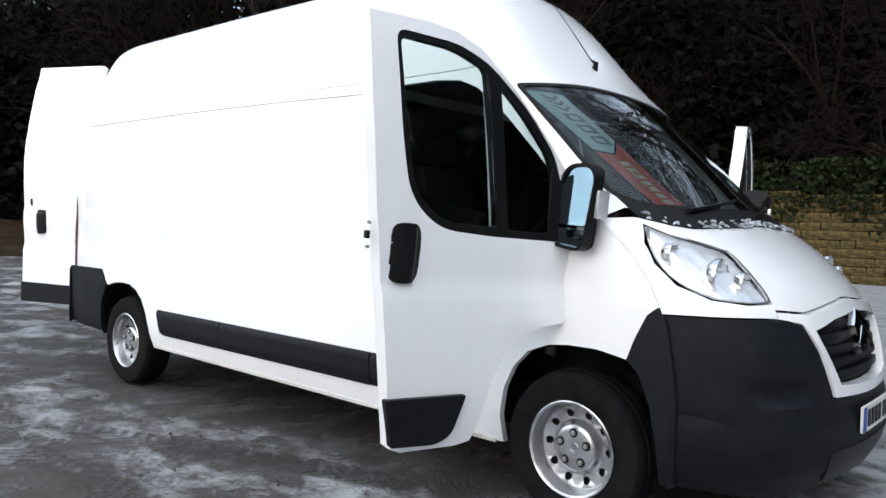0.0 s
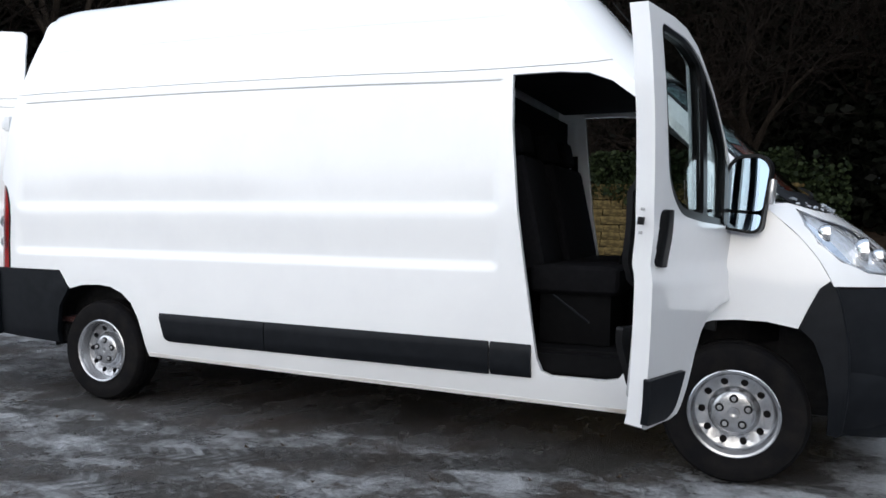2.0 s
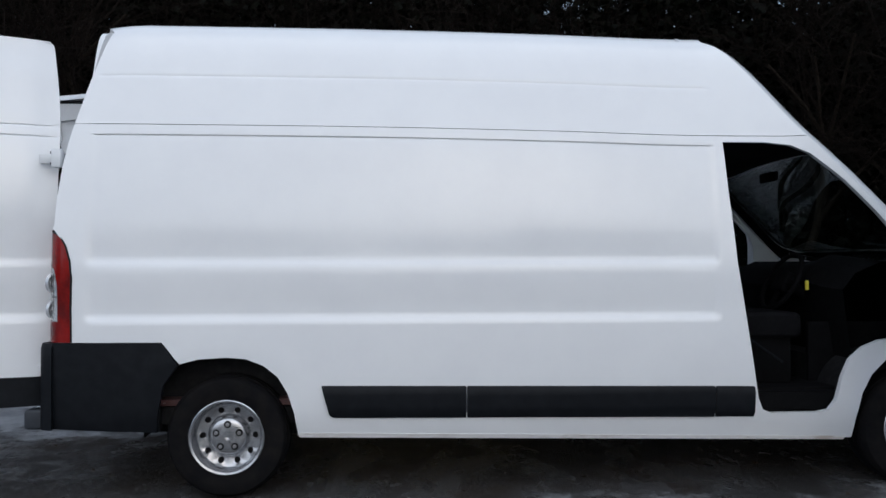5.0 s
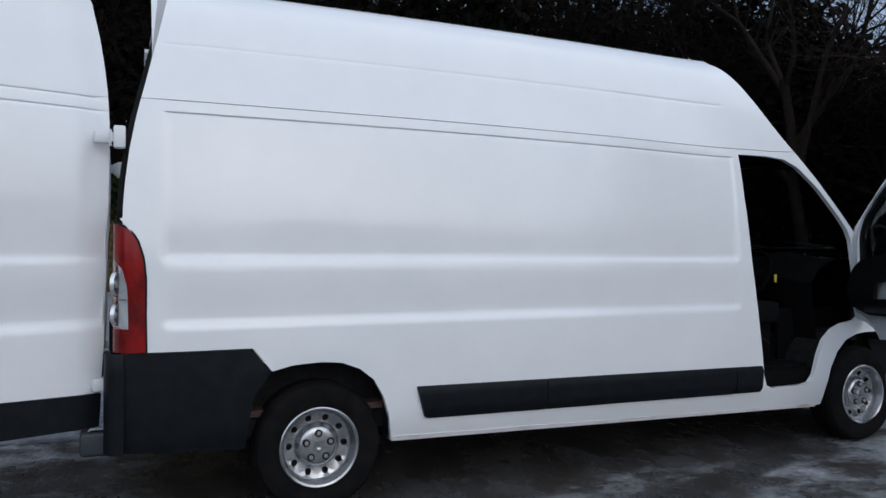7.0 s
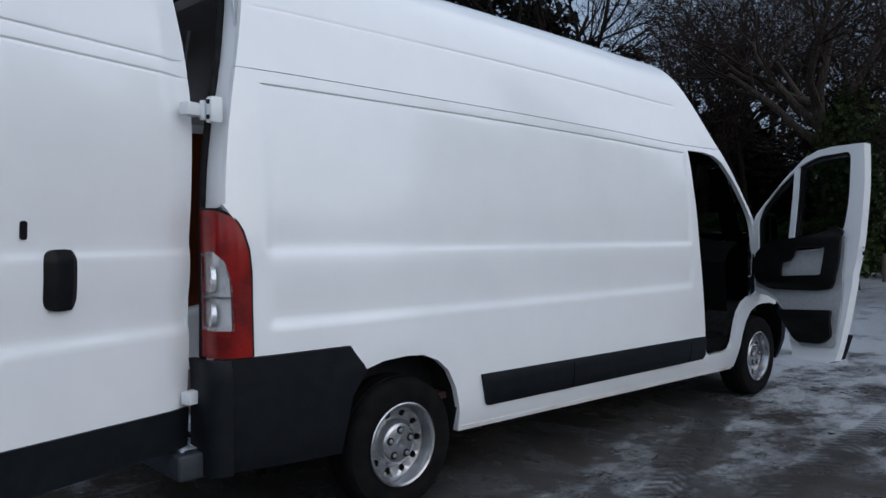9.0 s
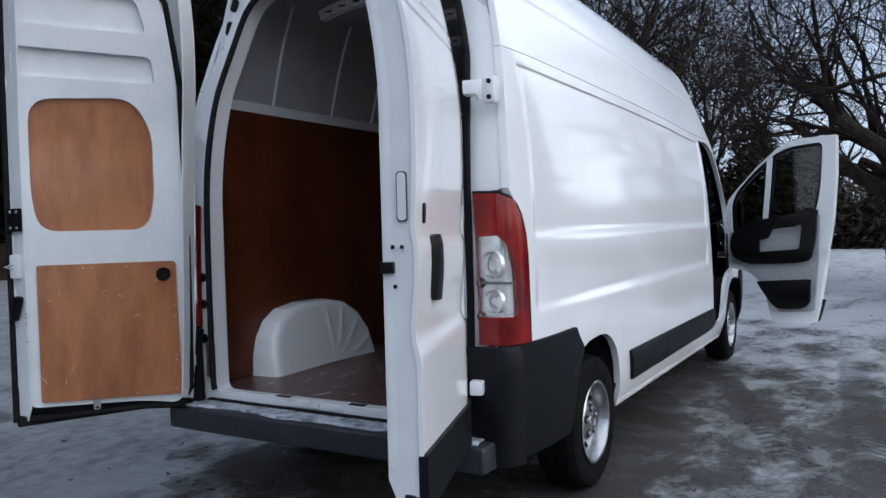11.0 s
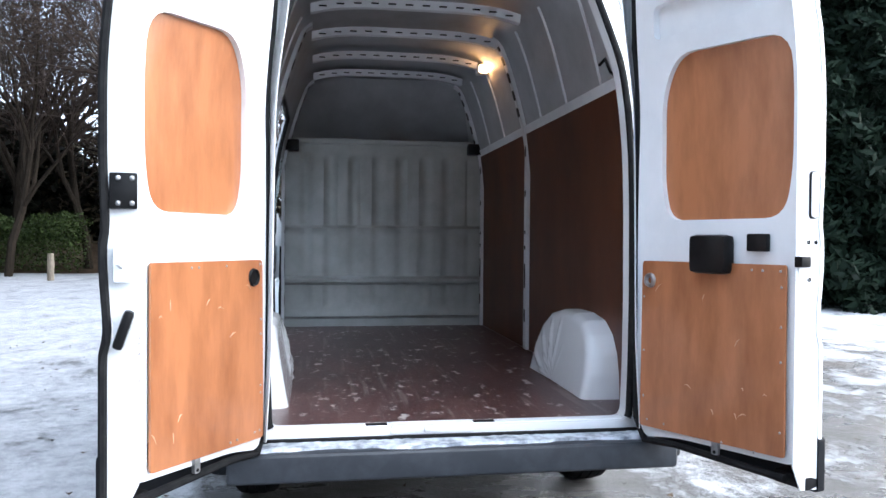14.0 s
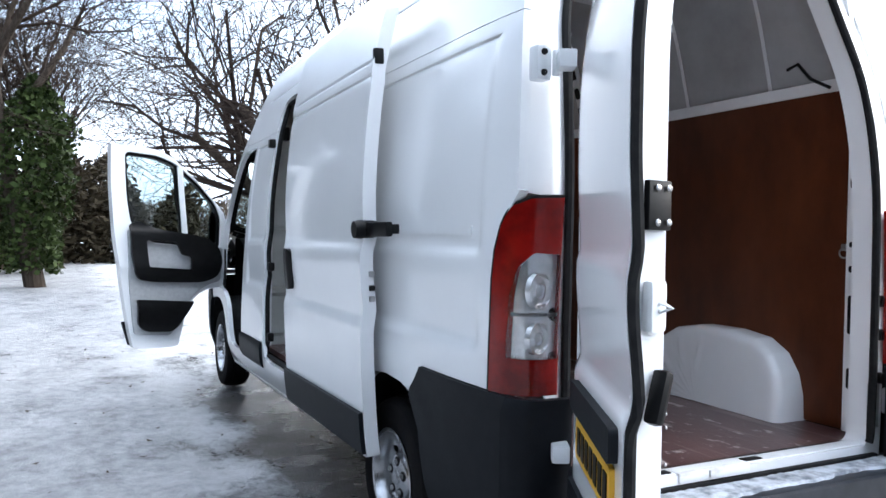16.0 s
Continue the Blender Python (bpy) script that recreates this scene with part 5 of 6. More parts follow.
    arch = [(-0.84, 2.18), (0.84, 2.18), (0.78, 2.5), (0.62, 2.74), (-0.62, 2.74), (-0.78, 2.5)]
    part("cab_roof_lining", skin(arch, lambda u, v, d: (2.70 + 0.34 * smooth(2.74, 2.24, v) + 0.04 * math.cos(u * 2) + d, u, v), (), 0.06, None, None, 0.02), LINING, van, "grey moulded lining of the cab roof")
    part("overhead_shelf", box(2.70, 3.15, -0.83, 0.83, 2.165, 2.185, 0.006), BULKTOP, van)
    for s in (-1, 1):
        part("bulkhead_cap", box(2.60, 2.68, min(s * 0.74, s * 0.88), max(s * 0.74, s * 0.88), 2.07, 2.17, 0.012), BLACK, van)
    part("bulkhead_rail", box(2.65, 2.70, -0.80, 0.80, 2.145, 2.19, 0.012), BULK, van)
    # lit lamp on the roof side
    lamp = part("load_lamp", box(1.62, 1.73, -0.70, -0.62, 2.585, 2.65, 0.012), INNER, van, "small lit load-space lamp")
    part("lamp_cable", tube([(-0.70, -0.83, 2.07), (-0.62, -0.80, 2.12), (-0.55, -0.80, 2.20), (-0.50, -0.79, 2.18)], 0.008, 6), BLACK, van)
    part("lamp_lens", box(1.60, 1.635, -0.695, -0.635, 2.59, 2.645, 0.01), GLOW, lamp, "warm glowing lens")
    ring = [(-0.755 + 0.022 * math.cos(a), -0.872, 1.335 + 0.022 * math.sin(a)) for a in np.linspace(0, 2 * math.pi, 17)[:-1]]
    lash = part("lashing_ring", tube(ring, 0.004, 6, True), STEEL, van, "small steel lashing ring on the plywood")
    part("ring_plate", box(-0.775, -0.735, -0.884, -0.876, 1.345, 1.375, 0.004), STEEL, lash)
    # wooden batten and small fittings at the rear posts
    part("rear_post_trim", box(-0.90, -0.86, -0.86, -0.84, 0.56, 0.95, 0.006), INNER, van)
    for s in (-1, 1):
        for z in (0.82, 1.0, 1.14):
            part("door_stop", moved(lathe([(0.001, -0.025), (0.022, -0.025), (0.026, 0.0), (0.026, 0.02)], 14, "x"), pose(-0.96, s * 0.825, z)), BLACK, van)


def side_in(s, off):
    def place(u, v, d):
        y, z = half(min(max(u, -0.55), 3.05), v)
        k = smooth(2.5, 2.8, v)
        return u, s * max(0.0, y - (off + d) * (1 - k)), z - (off + d) * k
    return place


BULK = material("bulkhead_paint", (0.46, 0.475, 0.45), 0.4, second=(0.32, 0.325, 0.295), scale=3.5, low=0.35, high=0.75)
BULKTOP = material("dark_lining", (0.032, 0.033, 0.036), 0.6, second=(0.045, 0.045, 0.047), scale=6, spec=0.2)
GLOW = material("warm_lamp", (1.0, 0.6, 0.25), 0.4)
GLOW.node_tree.nodes["Principled BSDF"].inputs["Emission Color"].default_value = (1.0, 0.50, 0.18, 1)
GLOW.node_tree.nodes["Principled BSDF"].inputs["Emission Strength"].default_value = 14.0
build_cargo()


def build_cab():
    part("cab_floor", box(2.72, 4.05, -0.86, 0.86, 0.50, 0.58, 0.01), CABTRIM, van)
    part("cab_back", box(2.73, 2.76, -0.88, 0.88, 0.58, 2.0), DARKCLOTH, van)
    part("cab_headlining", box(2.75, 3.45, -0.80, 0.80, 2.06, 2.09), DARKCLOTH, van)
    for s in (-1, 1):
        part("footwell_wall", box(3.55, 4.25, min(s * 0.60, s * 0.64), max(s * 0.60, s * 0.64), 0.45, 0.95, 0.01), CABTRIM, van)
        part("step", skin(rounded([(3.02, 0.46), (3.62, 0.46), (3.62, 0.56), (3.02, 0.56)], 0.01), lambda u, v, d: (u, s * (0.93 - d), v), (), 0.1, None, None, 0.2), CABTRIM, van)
    # dashboard as a lofted moulding
    v, f = [], []
    prof = [(3.72, 0.70), (3.68, 0.98), (3.66, 1.16), (3.74, 1.26), (3.90, 1.33), (4.15, 1.36), (4.36, 1.36), (4.36, 0.70)]
    ys = np.linspace(-0.84, 0.84, 18)
    for i, y in enumerate(ys):
        k = 0.05 * math.exp(-((y + 0.40) / 0.2) ** 2)
        v += [(x - k * (z > 1.0) * (x < 4.0) - 0.26 * (abs(y) / 0.84) ** 3 * (x > 4.3), y, z + k * (1.1 < z < 1.34) - 0.03 * (x > 4.1)) for x, z in prof]
        if i:
            n = len(prof)
            f += [(i * n - n + q, i * n + q, i * n + q + 1, i * n - n + q + 1) for q in range(n - 1)]
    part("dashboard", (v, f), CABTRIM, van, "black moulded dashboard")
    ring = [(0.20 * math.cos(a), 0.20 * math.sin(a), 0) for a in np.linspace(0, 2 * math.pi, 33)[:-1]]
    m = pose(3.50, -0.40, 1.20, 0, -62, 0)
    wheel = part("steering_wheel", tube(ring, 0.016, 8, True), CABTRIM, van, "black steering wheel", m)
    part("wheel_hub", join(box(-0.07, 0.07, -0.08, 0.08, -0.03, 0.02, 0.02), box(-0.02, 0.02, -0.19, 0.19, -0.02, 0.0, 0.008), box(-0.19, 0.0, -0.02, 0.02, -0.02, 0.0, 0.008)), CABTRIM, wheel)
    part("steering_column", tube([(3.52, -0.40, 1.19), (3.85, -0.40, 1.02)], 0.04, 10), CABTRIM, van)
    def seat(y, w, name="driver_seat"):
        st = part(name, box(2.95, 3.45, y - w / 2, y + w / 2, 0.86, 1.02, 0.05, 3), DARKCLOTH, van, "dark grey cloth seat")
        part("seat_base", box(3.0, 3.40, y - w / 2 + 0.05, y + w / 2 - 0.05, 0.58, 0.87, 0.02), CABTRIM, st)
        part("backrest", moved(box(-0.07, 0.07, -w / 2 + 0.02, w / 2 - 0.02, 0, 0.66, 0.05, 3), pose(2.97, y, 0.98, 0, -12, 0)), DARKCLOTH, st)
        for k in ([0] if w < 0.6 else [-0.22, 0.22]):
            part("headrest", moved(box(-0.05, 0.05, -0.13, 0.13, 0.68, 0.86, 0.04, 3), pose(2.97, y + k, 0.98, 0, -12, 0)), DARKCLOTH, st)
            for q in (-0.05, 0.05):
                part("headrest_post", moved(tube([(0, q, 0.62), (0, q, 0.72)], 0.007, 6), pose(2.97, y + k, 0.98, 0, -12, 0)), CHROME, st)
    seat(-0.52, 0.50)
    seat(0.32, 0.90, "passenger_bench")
    part("seat_lever", tube([(3.10, -0.80, 0.86), (3.30, -0.81, 0.72)], 0.007, 6), PLASTIC, van)
    part("gear_lever", join(tube([(3.72, 0.0, 1.0), (3.62, 0.0, 1.12)], 0.014, 8), moved(lathe([(0.001, 0.03), (0.02, 0.025), (0.024, 0.0), (0.014, -0.03)], 12, "z"), pose(3.61, 0, 1.14))), CABTRIM, van)
    part("key_tag", box(3.56, 3.58, -0.60, -0.585, 1.15, 1.21, 0.005), YTAG, van, "small yellow key tag")
    part("interior_mirror", box(3.60, 3.63, -0.12, 0.12, 1.90, 1.97, 0.012), CABTRIM, van)
    for s in (-1, 1):
        part("seat_belt", skin([(2.83, 0.75), (2.88, 0.75), (2.86, 1.75), (2.81, 1.75)], lambda u, v, d: (u, s * (0.80 + d), v), (), 0.2, None, None, 0.004), CABTRIM, van)
    # sale sticker laid behind the windscreen
    def stick(u, v, d):
        return front(u - 0.10 + (1.95 - v) * 0.33, v, d + 0.022)
    pale = [(-0.80, 1.965), (-0.60, 1.955), (-0.60, 1.72), (-0.70, 1.655), (-0.80, 1.665)]
    redp = [(-0.80, 1.655), (-0.70, 1.645), (-0.60, 1.71), (-0.60, 1.40), (-0.80, 1.405)]
    sticker = part("windscreen_banner", skin(pale, stick, (), 0.06, None, None, 0.002), PALE, van, "pale and red printed sale banner")
    part("red_panel", skin(redp, stick, (), 0.06, None, None, 0.002), ORANGE, sticker)
    part("banner_back", skin([(-0.81, 1.97), (-0.59, 1.96), (-0.59, 1.395), (-0.81, 1.40)], lambda u, v, d: stick(u, v, d + 0.004), (), 0.06, None, None, 0.001), CABTRIM, sticker)
    fore = lambda u, v, d: front(u - 0.10 + (1.95 - v) * 0.33, v, d + 0.019)
    for k in range(3):
        v = 1.945 - 0.028 * k
        chev = [(-0.74, v), (-0.70, v - 0.022), (-0.66, v), (-0.66, v - 0.012), (-0.70, v - 0.034), (-0.74, v - 0.012)]
        part("chevron", skin(chev, fore, (), 0.02, None, None, 0.001), PRINT, sticker)
    for k in range(3):
        v = 1.845 - 0.055 * k
        part("bar", skin([(-0.745, v), (-0.655, v), (-0.655, v - 0.04), (-0.745, v - 0.04)], fore, [[(-0.725, v - 0.01), (-0.675, v - 0.01), (-0.675, v - 0.03), (-0.725, v - 0.03)]], 0.02, [], [], 0.001), PRINT, sticker)
    for k in range(7):
        v = 1.615 - 0.029 * k
        part("bar", skin([(-0.73, v), (-0.67, v), (-0.67, v - 0.02), (-0.73, v - 0.02)], fore, (), 0.02, None, None, 0.001), PALEINK, sticker)


YTAG = material("yellow_tag", (0.7, 0.6, 0.05), 0.5)
PRINT = material("grey_ink", (0.16, 0.17, 0.17), 0.6)
PALEINK = material("pale_ink", (0.6, 0.45, 0.36), 0.6)
PALE = material("pale_print", (0.42, 0.55, 0.58), 0.5)
ORANGE = material("red_print", (0.55, 0.075, 0.03), 0.5, second=(0.46, 0.05, 0.02), scale=9)
build_cab()


# ---- the ground ----
def build_ground():
    xs = np.concatenate([np.linspace(-400, -14, 14), np.arange(-12, 22, 0.35), np.linspace(24, 400, 16)])
    ys = np.concatenate([np.linspace(-400, -14, 14), np.arange(-12, 16, 0.35), np.linspace(18, 400, 16)])
    v = [(x, y, 0.035 * (noise.noise(Vector((x * 0.35, y * 0.35, 3.1)))) * smooth(0.9, 2.2, max(abs(x - 2) - 2.6, abs(y) - 0.9)) - 0.004) for x in xs for y in ys]
    n = len(ys)
    f = [(i * n + j, i * n + n + j, i * n + n + j + 1, i * n + j + 1) for i in range(len(xs) - 1) for j in range(n - 1)]
    g = part("ground", (v, f), GROUND, None, "", None, 3.0)
    tagged(g, "icy asphalt car park with trodden snow and slush", "ground", kind="structure")


def ground_material():
    m = bpy.data.materials.new("icy_ground")
    m.use_nodes = True
    nt = m.node_tree
    b = nt.nodes["Principled BSDF"]
    L = nt.links
    tc = nt.nodes.new("ShaderNodeTexCoord")

    def noise_node(scale, detail=8, rough=0.6, stretch=(1, 1, 1), turn=0.0):
        mp = nt.nodes.new("ShaderNodeMapping")
        mp.inputs["Scale"].default_value = stretch
        mp.inputs["Rotation"].default_value = (0, 0, turn)
        L.new(tc.outputs["Object"], mp.inputs[0])
        n = nt.nodes.new("ShaderNodeTexNoise")
        n.inputs["Scale"].default_value, n.inputs["Detail"].default_value, n.inputs["Roughness"].default_value = scale, detail, rough
        L.new(mp.outputs[0], n.inputs["Vector"])
        return n.outputs[0]

    def ramp(x, a, b_, lo=0.0, hi=1.0):
        r = nt.nodes.new("ShaderNodeMapRange")
        r.inputs[1].default_value, r.inputs[2].default_value, r.inputs[3].default_value, r.inputs[4].default_value = a, b_, lo, hi
        L.new(x, r.inputs[0])
        return r.outputs[0]

    def maths(op, a, b_):
        q = nt.nodes.new("ShaderNodeMath")
        q.operation = op
        for i, s in enumerate((a, b_)):
            if isinstance(s, (int, float)):
                q.inputs[i].default_value = s
            else:
                L.new(s, q.inputs[i])
        return q.outputs[0]

    def blend(f, a, b_):
        q = nt.nodes.new("ShaderNodeMix")
        q.data_type = "RGBA"
        L.new(f, q.inputs[0])
        for i, s in ((6, a), (7, b_)):
            if isinstance(s, tuple):
                q.inputs[i].default_value = (*s, 1)
            else:
                L.new(s, q.inputs[i])
        return q.outputs[2]
    sep = nt.nodes.new("ShaderNodeSeparateXYZ")
    L.new(tc.outputs["Object"], sep.inputs[0])
    # more snow lies ahead of the van and on its left, less where it was driven and trodden
    drift = maths("MULTIPLY", maths("SUBTRACT", noise_node(0.35, 4, 0.55), 0.5), 9.0)
    along, across = maths("ADD", sep.outputs[0], drift), maths("ADD", sep.outputs[1], maths("MULTIPLY", drift, 0.2))
    ahead = ramp(along, 2.6, 7.0)
    left = maths("MULTIPLY", ramp(across, 0.75, 1.7), ramp(along, -9.0, -5.0))
    more = maths("MAXIMUM", ahead, left)
    under = maths("MULTIPLY", ramp(maths("ABSOLUTE", sep.outputs[1], 0), 1.25, 0.7), maths("MULTIPLY", ramp(sep.outputs[0], -1.0, -0.4), ramp(sep.outputs[0], 4.9, 4.3)))
    patch = noise_node(1.15, 9, 0.66, (1.0, 1.6, 1), 0.5)
    fine = noise_node(8.0, 9, 0.75)
    lumps = noise_node(26.0, 5, 0.7)
    level = maths("ADD", maths("MULTIPLY", patch, 0.62), maths("ADD", maths("MULTIPLY", fine, 0.26), maths("MULTIPLY", lumps, 0.12)))
    level = maths("SUBTRACT", maths("ADD", level, maths("MAXIMUM", maths("MULTIPLY", more, 0.115), maths("MULTIPLY", left, 0.15))), maths("MULTIPLY", under, 0.14))
    snow = ramp(level, 0.492, 0.585)
    ice = ramp(noise_node(1.6, 8, 0.68, (1.4, 0.8, 1)), 0.40, 0.58)
    grit = ramp(noise_node(38, 6, 0.75), 0.35, 0.7)
    brown = ramp(noise_node(1.1, 5, 0.6), 0.45, 0.62)
    base = blend(grit, (0.026, 0.024, 0.023), (0.075, 0.07, 0.066))
    base = blend(brown, base, blend(grit, (0.030, 0.020, 0.014), (0.07, 0.05, 0.036)))
    slush = blend(grit, (0.09, 0.092, 0.097), (0.19, 0.195, 0.205))
    base = blend(maths("MULTIPLY", ice, 0.55), base, slush)
    white = blend(more, blend(grit, (0.36, 0.375, 0.40), (0.60, 0.62, 0.65)), blend(grit, (0.46, 0.48, 0.51), (0.64, 0.66, 0.69)))
    worn = ramp(maths("ADD", maths("MULTIPLY", fine, 0.55), maths("MULTIPLY", patch, 0.45)), 0.40, 0.58)
    white = blend(maths("MULTIPLY", left, 0.9), white, blend(worn, (0.13, 0.135, 0.145), (0.36, 0.37, 0.39)))
    col = blend(snow, base, white)
    # two tyre tracks pressed into the slush beside the van
    for m_, k_, x0, x1 in ((0.341, -2.125, 0.3, 4.2), (0.06, -2.26, 0.4, 5.0)):
        off = maths("ABSOLUTE", maths("SUBTRACT", sep.outputs[1], maths("ADD", maths("MULTIPLY", sep.outputs[0], m_), k_)), 0)
        tread = ramp(maths("SINE", maths("ADD", maths("MULTIPLY", sep.outputs[0], 70.0), maths("MULTIPLY", off, 60.0)), 0), -0.3, 0.4, 0.45, 1.0)
        edge = maths("MULTIPLY", ramp(off, 0.14, 0.10), maths("MULTIPLY", ramp(sep.outputs[0], x0, x0 + 0.8), ramp(sep.outputs[0], x1, x1 - 1.2)))
        col = blend(maths("MULTIPLY", maths("MULTIPLY", edge, tread), 0.75), col, (0.022, 0.020, 0.019))
    L.new(col, b.inputs["Base Color"])
    L.new(maths("SUBTRACT", ramp(snow, 0, 1, 0.36, 0.55), maths("MULTIPLY", ice, 0.12)), b.inputs["Roughness"])
    bp = nt.nodes.new("ShaderNodeBump")
    bp.inputs["Strength"].default_value, bp.inputs["Distance"].default_value = 0.95, 0.04
    L.new(maths("ADD", maths("MULTIPLY", snow, 0.6), maths("ADD", maths("MULTIPLY", fine, 0.8), maths("ADD", maths("MULTIPLY", lumps, 0.5), maths("MULTIPLY", grit, 0.25)))), bp.inputs["Height"])
    L.new(bp.outputs[0], b.inputs["Normal"])
    return m


GROUND = ground_material()
build_ground()


def build_leaves():
    """Fallen leaves and twigs strewn over the car park, each a small curled blade."""
    rng = np.random.default_rng(19)
    v, f = [], []
    for k in range(900):
        x, y = -4.5 + 13 * rng.random(), -6.0 + 13 * rng.random()
        if -0.9 < y < 0.9 and rng.random() < 0.4:
            continue
        a, L = 6.3 * rng.random(), 0.012 + 0.022 * rng.random()
        W, h = L * (0.25 + 0.4 * rng.random()), 0.004 + 0.012 * rng.random()
        c, s = math.cos(a), math.sin(a)
        z = 0.035 * noise.noise(Vector((x * 0.35, y * 0.35, 3.1))) * smooth(0.9, 2.2, max(abs(x - 2) - 2.6, abs(y) - 0.9)) + 0.002
        b = len(v)
        for p, q, r in ((-L, 0, h), (0, -W, 0.001), (L, 0, h * 1.2), (0, W, h * 0.6), (0, 0, 0.004)):
            v.append((x + p * c - q * s, y + p * s + q * c, z + r))
        f += [(b, b + 1, b + 4), (b + 1, b + 2, b + 4), (b + 2, b + 3, b + 4), (b + 3, b, b + 4)]
    tagged(part("fallen_leaves", (v, f), LEAFLITTER, clean=False), "small dark fallen leaves strewn on the ice", "leaves", kind="stuff")


LEAFLITTER = material("dead_leaf", (0.030, 0.018, 0.010), 0.8, second=(0.075, 0.045, 0.02), scale=3)
build_leaves()


# ---- trees, hedges and walls ----
BARK = material("bark", (0.036, 0.028, 0.022), 0.9, second=(0.07, 0.056, 0.045), scale=6, bump=0.5, bump_scale=14, stretch=(3, 3, 0.6), spec=0.08)
TWIG = material("dark_twig", (0.022, 0.016, 0.013), 0.9, second=(0.036, 0.027, 0.022), scale=3, spec=0.08)


# BARK and TWIG darkened: the wood's gloom is put into these copies.
SHADEBARK = material("shaded_bark", (0.015, 0.012, 0.009), 0.9, second=(0.028, 0.022, 0.017), scale=6, bump=0.5, bump_scale=14, stretch=(3, 3, 0.6), spec=0.05)
SHADETWIG = material("shaded_twig", (0.008, 0.006, 0.005), 0.9, second=(0.014, 0.011, 0.009), scale=3, spec=0.05)


def leaf_material(name, a, b):
    m = material(name, a, 0.6, second=b, scale=2.5, low=0.35, high=0.65, spec=0.08)
    nt = m.node_tree
    geo = nt.nodes.new("ShaderNodeNewGeometry")
    mix = nt.nodes.new("ShaderNodeMix")
    mix.data_type = "RGBA"
    mix.inputs[6].default_value, mix.inputs[7].default_value = (*a, 1), (*b, 1)
    nt.links.new(geo.outputs["Random Per Island"], mix.inputs[0])
    nt.links.new(mix.outputs[2], nt.nodes["Principled BSDF"].inputs["Base Color"])
    return m


IVY = leaf_material("ivy_leaf", (0.013, 0.022, 0.006), (0.050, 0.072, 0.022))
NEEDLE = leaf_material("conifer_needle", (0.004, 0.009, 0.006), (0.012, 0.022, 0.013))
GREENHEDGE = leaf_material("green_hedge_leaf", (0.012, 0.020, 0.006), (0.045, 0.065, 0.020))
HEDGE = leaf_material("hedge_leaf", (0.006, 0.010, 0.004), (0.020, 0.028, 0.010))
# Near-black leaves: the wood's deep shade is put into this colour.
SCRUB = leaf_material("shaded_scrub", (0.002, 0.0024, 0.0014), (0.006, 0.007, 0.004))
THICKET = leaf_material("thicket_twig", (0.020, 0.016, 0.010), (0.060, 0.050, 0.032))
FARWOOD = leaf_material("far_twigs", (0.030, 0.022, 0.015), (0.06, 0.046, 0.032))
STONE = material("mossy_stone", (0.045, 0.034, 0.014), 0.9, second=(0.13, 0.096, 0.038), scale=3, bump=0.6, bump_scale=18, spec=0.1)
POSTWOOD = material("weathered_wood", (0.12, 0.10, 0.075), 0.85, second=(0.2, 0.17, 0.13), scale=9, stretch=(4, 4, 0.7))
BANK = material("leaf_litter", (0.018, 0.012, 0.008), 0.95, second=(0.04, 0.027, 0.016), scale=1.5, bump=0.7, bump_scale=9, spec=0.08)


def foliage(centres, size, rng, long=1.6, droop=0.0):
    """Leaves as small folded quads with random turns round the given centres."""
    C = np.array(centres)
    n = len(C)
    d = rng.normal(size=(n, 3))
    d[:, 2] = d[:, 2] * 0.6 - droop
    d /= np.linalg.norm(d, axis=1)[:, None]
    q = rng.normal(size=(n, 3))
    s = np.cross(d, q)
    s /= np.linalg.norm(s, axis=1)[:, None]
    L = size * (0.6 + 0.8 * rng.random(n))[:, None]
    a, b, c, e = C - d * L * long / 2, C + s * L / 2, C + d * L * long / 2, C - s * L / 2
    V = np.stack([a, b, c, e], axis=1).reshape(-1, 3)
    F = [(4 * i, 4 * i + 1, 4 * i + 2, 4 * i + 3) for i in range(n)]
    return [tuple(p) for p in V.tolist()], F


def limbs(rng, height, spread, trunk_r, split, levels, up=0.25, fork=1.0, reach=1.0, thin=0.004):
    """Branches of a bare tree as (points, radii): the trunk first."""
    out = []

    def grow(p, d, r, length, level):
        pts, rad = [p.copy()], [r]
        k = 4 if level < 2 else 3
        for i in range(k):
            d = (d + Vector(rng.normal(size=3)) * (0.10 + 0.085 * level) + Vector((0, 0, up * 0.25))).normalized()
            p = p + d * (length / k)
            pts.append(p.copy())
            rad.append(max(r * (1 - (0.55 if level else 0.35) * (i + 1) / k), thin))
        out.append((level, pts, rad))
        if level >= levels:
            return
        n = split[level]
        for j in range(n):
            f = (0.35 if level else fork) + (1 - (0.35 if level else fork)) * rng.random() if level or fork < 1 else 1.0
            i = min(int(f * k), k - 1)
            q = pts[i].lerp(pts[i + 1], f * k - i if f * k - i <= 1 else 1.0)
            a = 2 * math.pi * (j / n + rng.random() * 0.35)
            side_v = Vector((math.cos(a), math.sin(a), 0.0))
            side_v = (side_v - d * side_v.dot(d)).normalized() if level else side_v
            tilt = spread * (0.6 + 0.6 * rng.random())
            nd = (d * math.cos(tilt) + side_v * math.sin(tilt)).normalized()
            grow(q, nd, rad[i + 1] * (0.75 if level == 0 else 0.62), length * (0.62 + 0.3 * rng.random()) * (1.0 if level else reach), level + 1)
    grow(Vector((0, 0, -0.1)), Vector((0, 0, 1)), trunk_r, height, 0)
    return out


